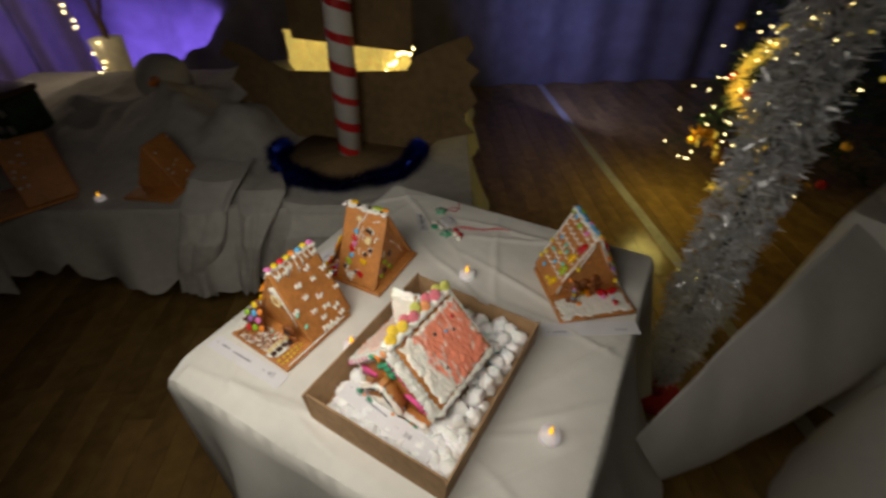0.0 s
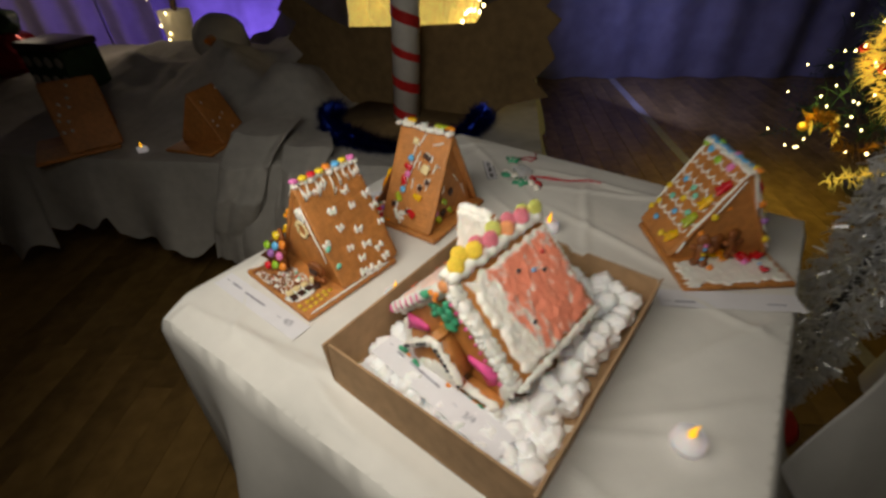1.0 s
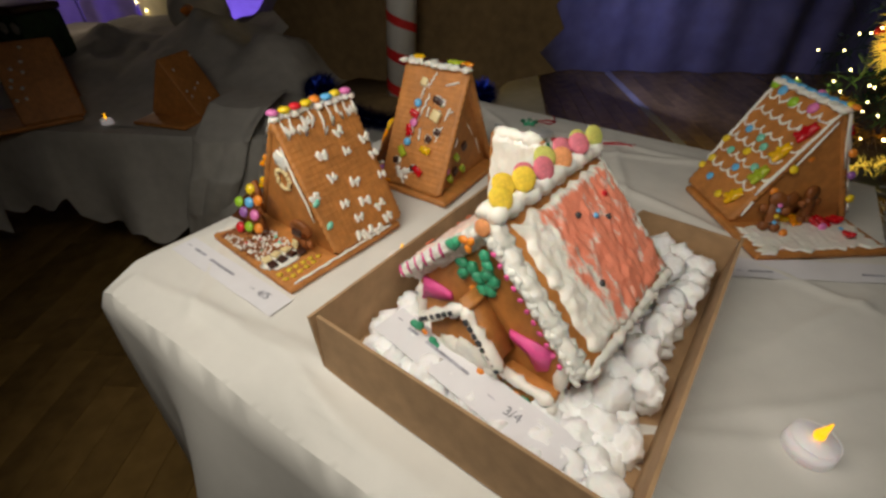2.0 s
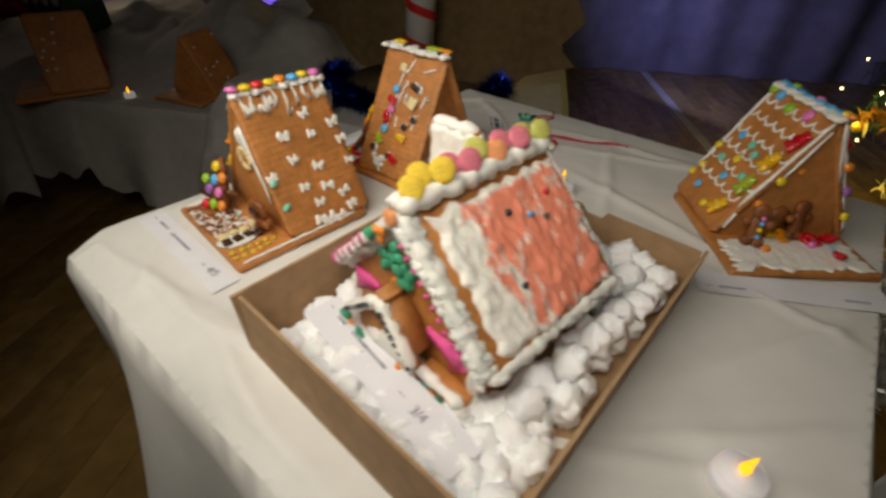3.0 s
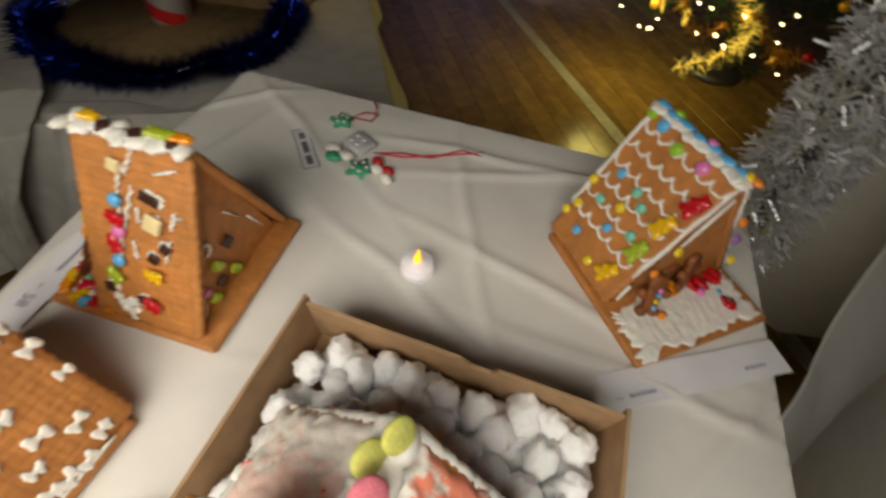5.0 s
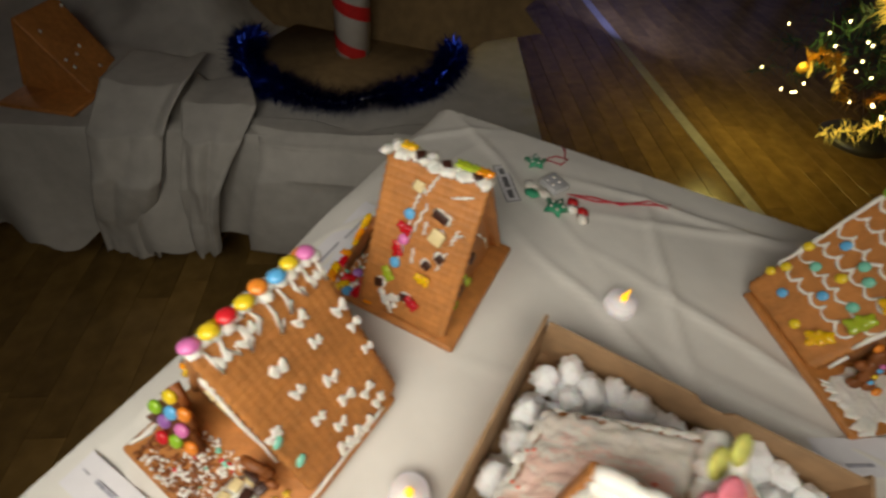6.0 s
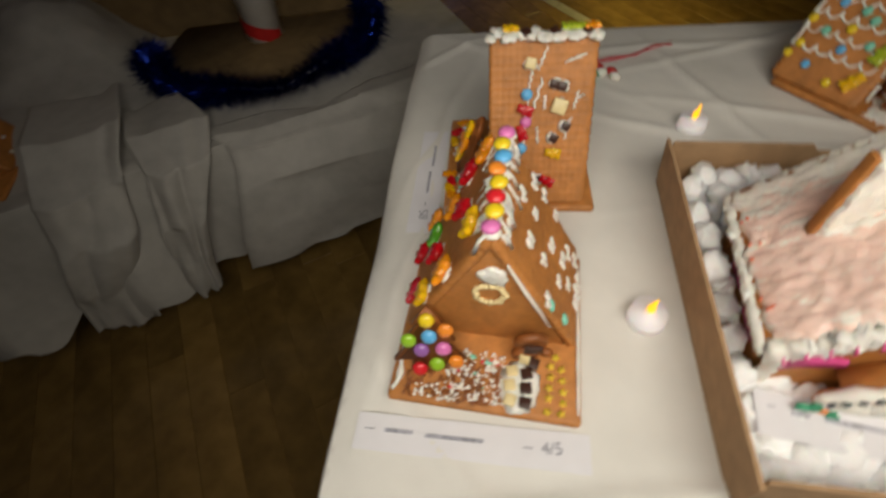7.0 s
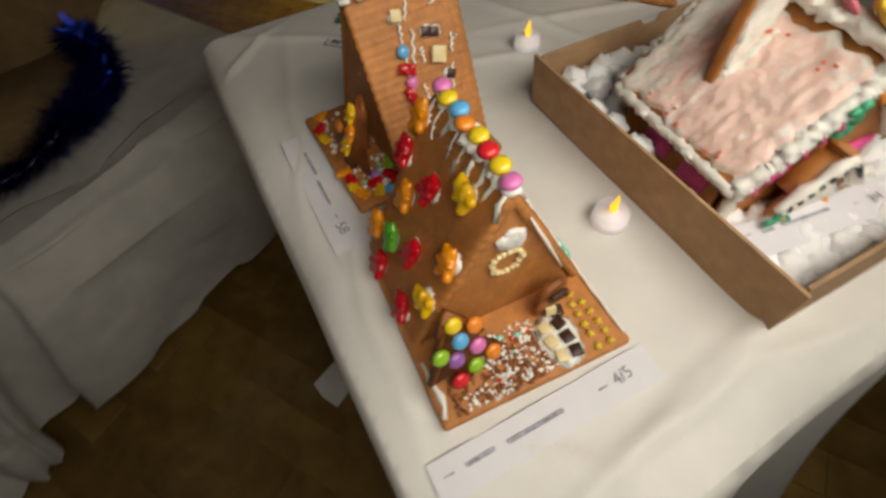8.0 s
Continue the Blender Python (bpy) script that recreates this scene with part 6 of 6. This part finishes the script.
BAUBLE = {k: shared("bauble", k, lambda bm: ball(bm, (0.023, 0.023, 0.023), pose(0, 0, 0), 3)) for k in ("red_ball", "gold")}
for i in range(16):
    p = tree_spot(rt.uniform(-3.14, 0.2), rt.uniform(0.32, 1.3), 0.97)
    part("bauble", BAUBLE["red_ball" if i % 3 else "gold"], None, tree, m=Matrix.Translation(p))
# leaves with the same bulb light put into their material
LEAFG = shared("gold_leaf", "gold_emit", lambda bm: extrude_outline(bm, [(-0.03, 0), (-0.01, 0.014), (0.03, 0.006), (0.045, 0), (0.02, -0.013), (-0.015, -0.012)], 0.001), False)
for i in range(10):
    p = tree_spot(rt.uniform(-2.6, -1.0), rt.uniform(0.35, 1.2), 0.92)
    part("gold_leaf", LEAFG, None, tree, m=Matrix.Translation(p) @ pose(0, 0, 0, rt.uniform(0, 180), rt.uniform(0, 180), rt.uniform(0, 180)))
for i in range(130):
    p = tree_spot(rt.gauss(-2.1, 0.25) if i % 4 else rt.uniform(-3.2, 0.4), 0.3 + 1.2 * rt.random() ** 1.2, 1.05)
    part("bulb", BULB, None, tree, m=Matrix.Translation(p) @ Matrix.Scale(0.6, 4))
# small lit thing on the side table; its glow is put into the material
lit = thing("gold_lantern", pose(1.28, 1.35, 0.752), "small golden piece on the side table with glow put into its colour", "lantern")
bm = bmesh.new()
lump(bm, (0.06, 0.05, 0.04), pose(0, 0, 0.04), 3, 0.2, 2, 1)
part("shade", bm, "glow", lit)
bm = bmesh.new()
rod(bm, 0.05, 0.04, 0.012, pose(0, 0, 0), 20)
part("foot", bm, "gold", lit)

# ---- floor boards near the tables ----
PLANK = [shared("plank", floor_mat, lambda bm, L=L: box(bm, -L / 2 + 0.0008, L / 2 - 0.0008, -0.0492, 0.0492, -0.0045, 0.0, 0.0008, 1), False) for L in (0.9, 0.72)]
rp = random.Random(5)
n = 0
for r in range(46):
    x = -2.3 + rp.uniform(-0.7, 0)
    while x < 2.3 and n < 300:
        k = rp.randrange(2)
        L = (0.9, 0.72)[k]
        part("plank", PLANK[k], None, floor, m=pose(-0.2 + (r - 16) * 0.1, x + L / 2 + 0.6, 0, 0, 0, 90))
        x += L
        n += 1
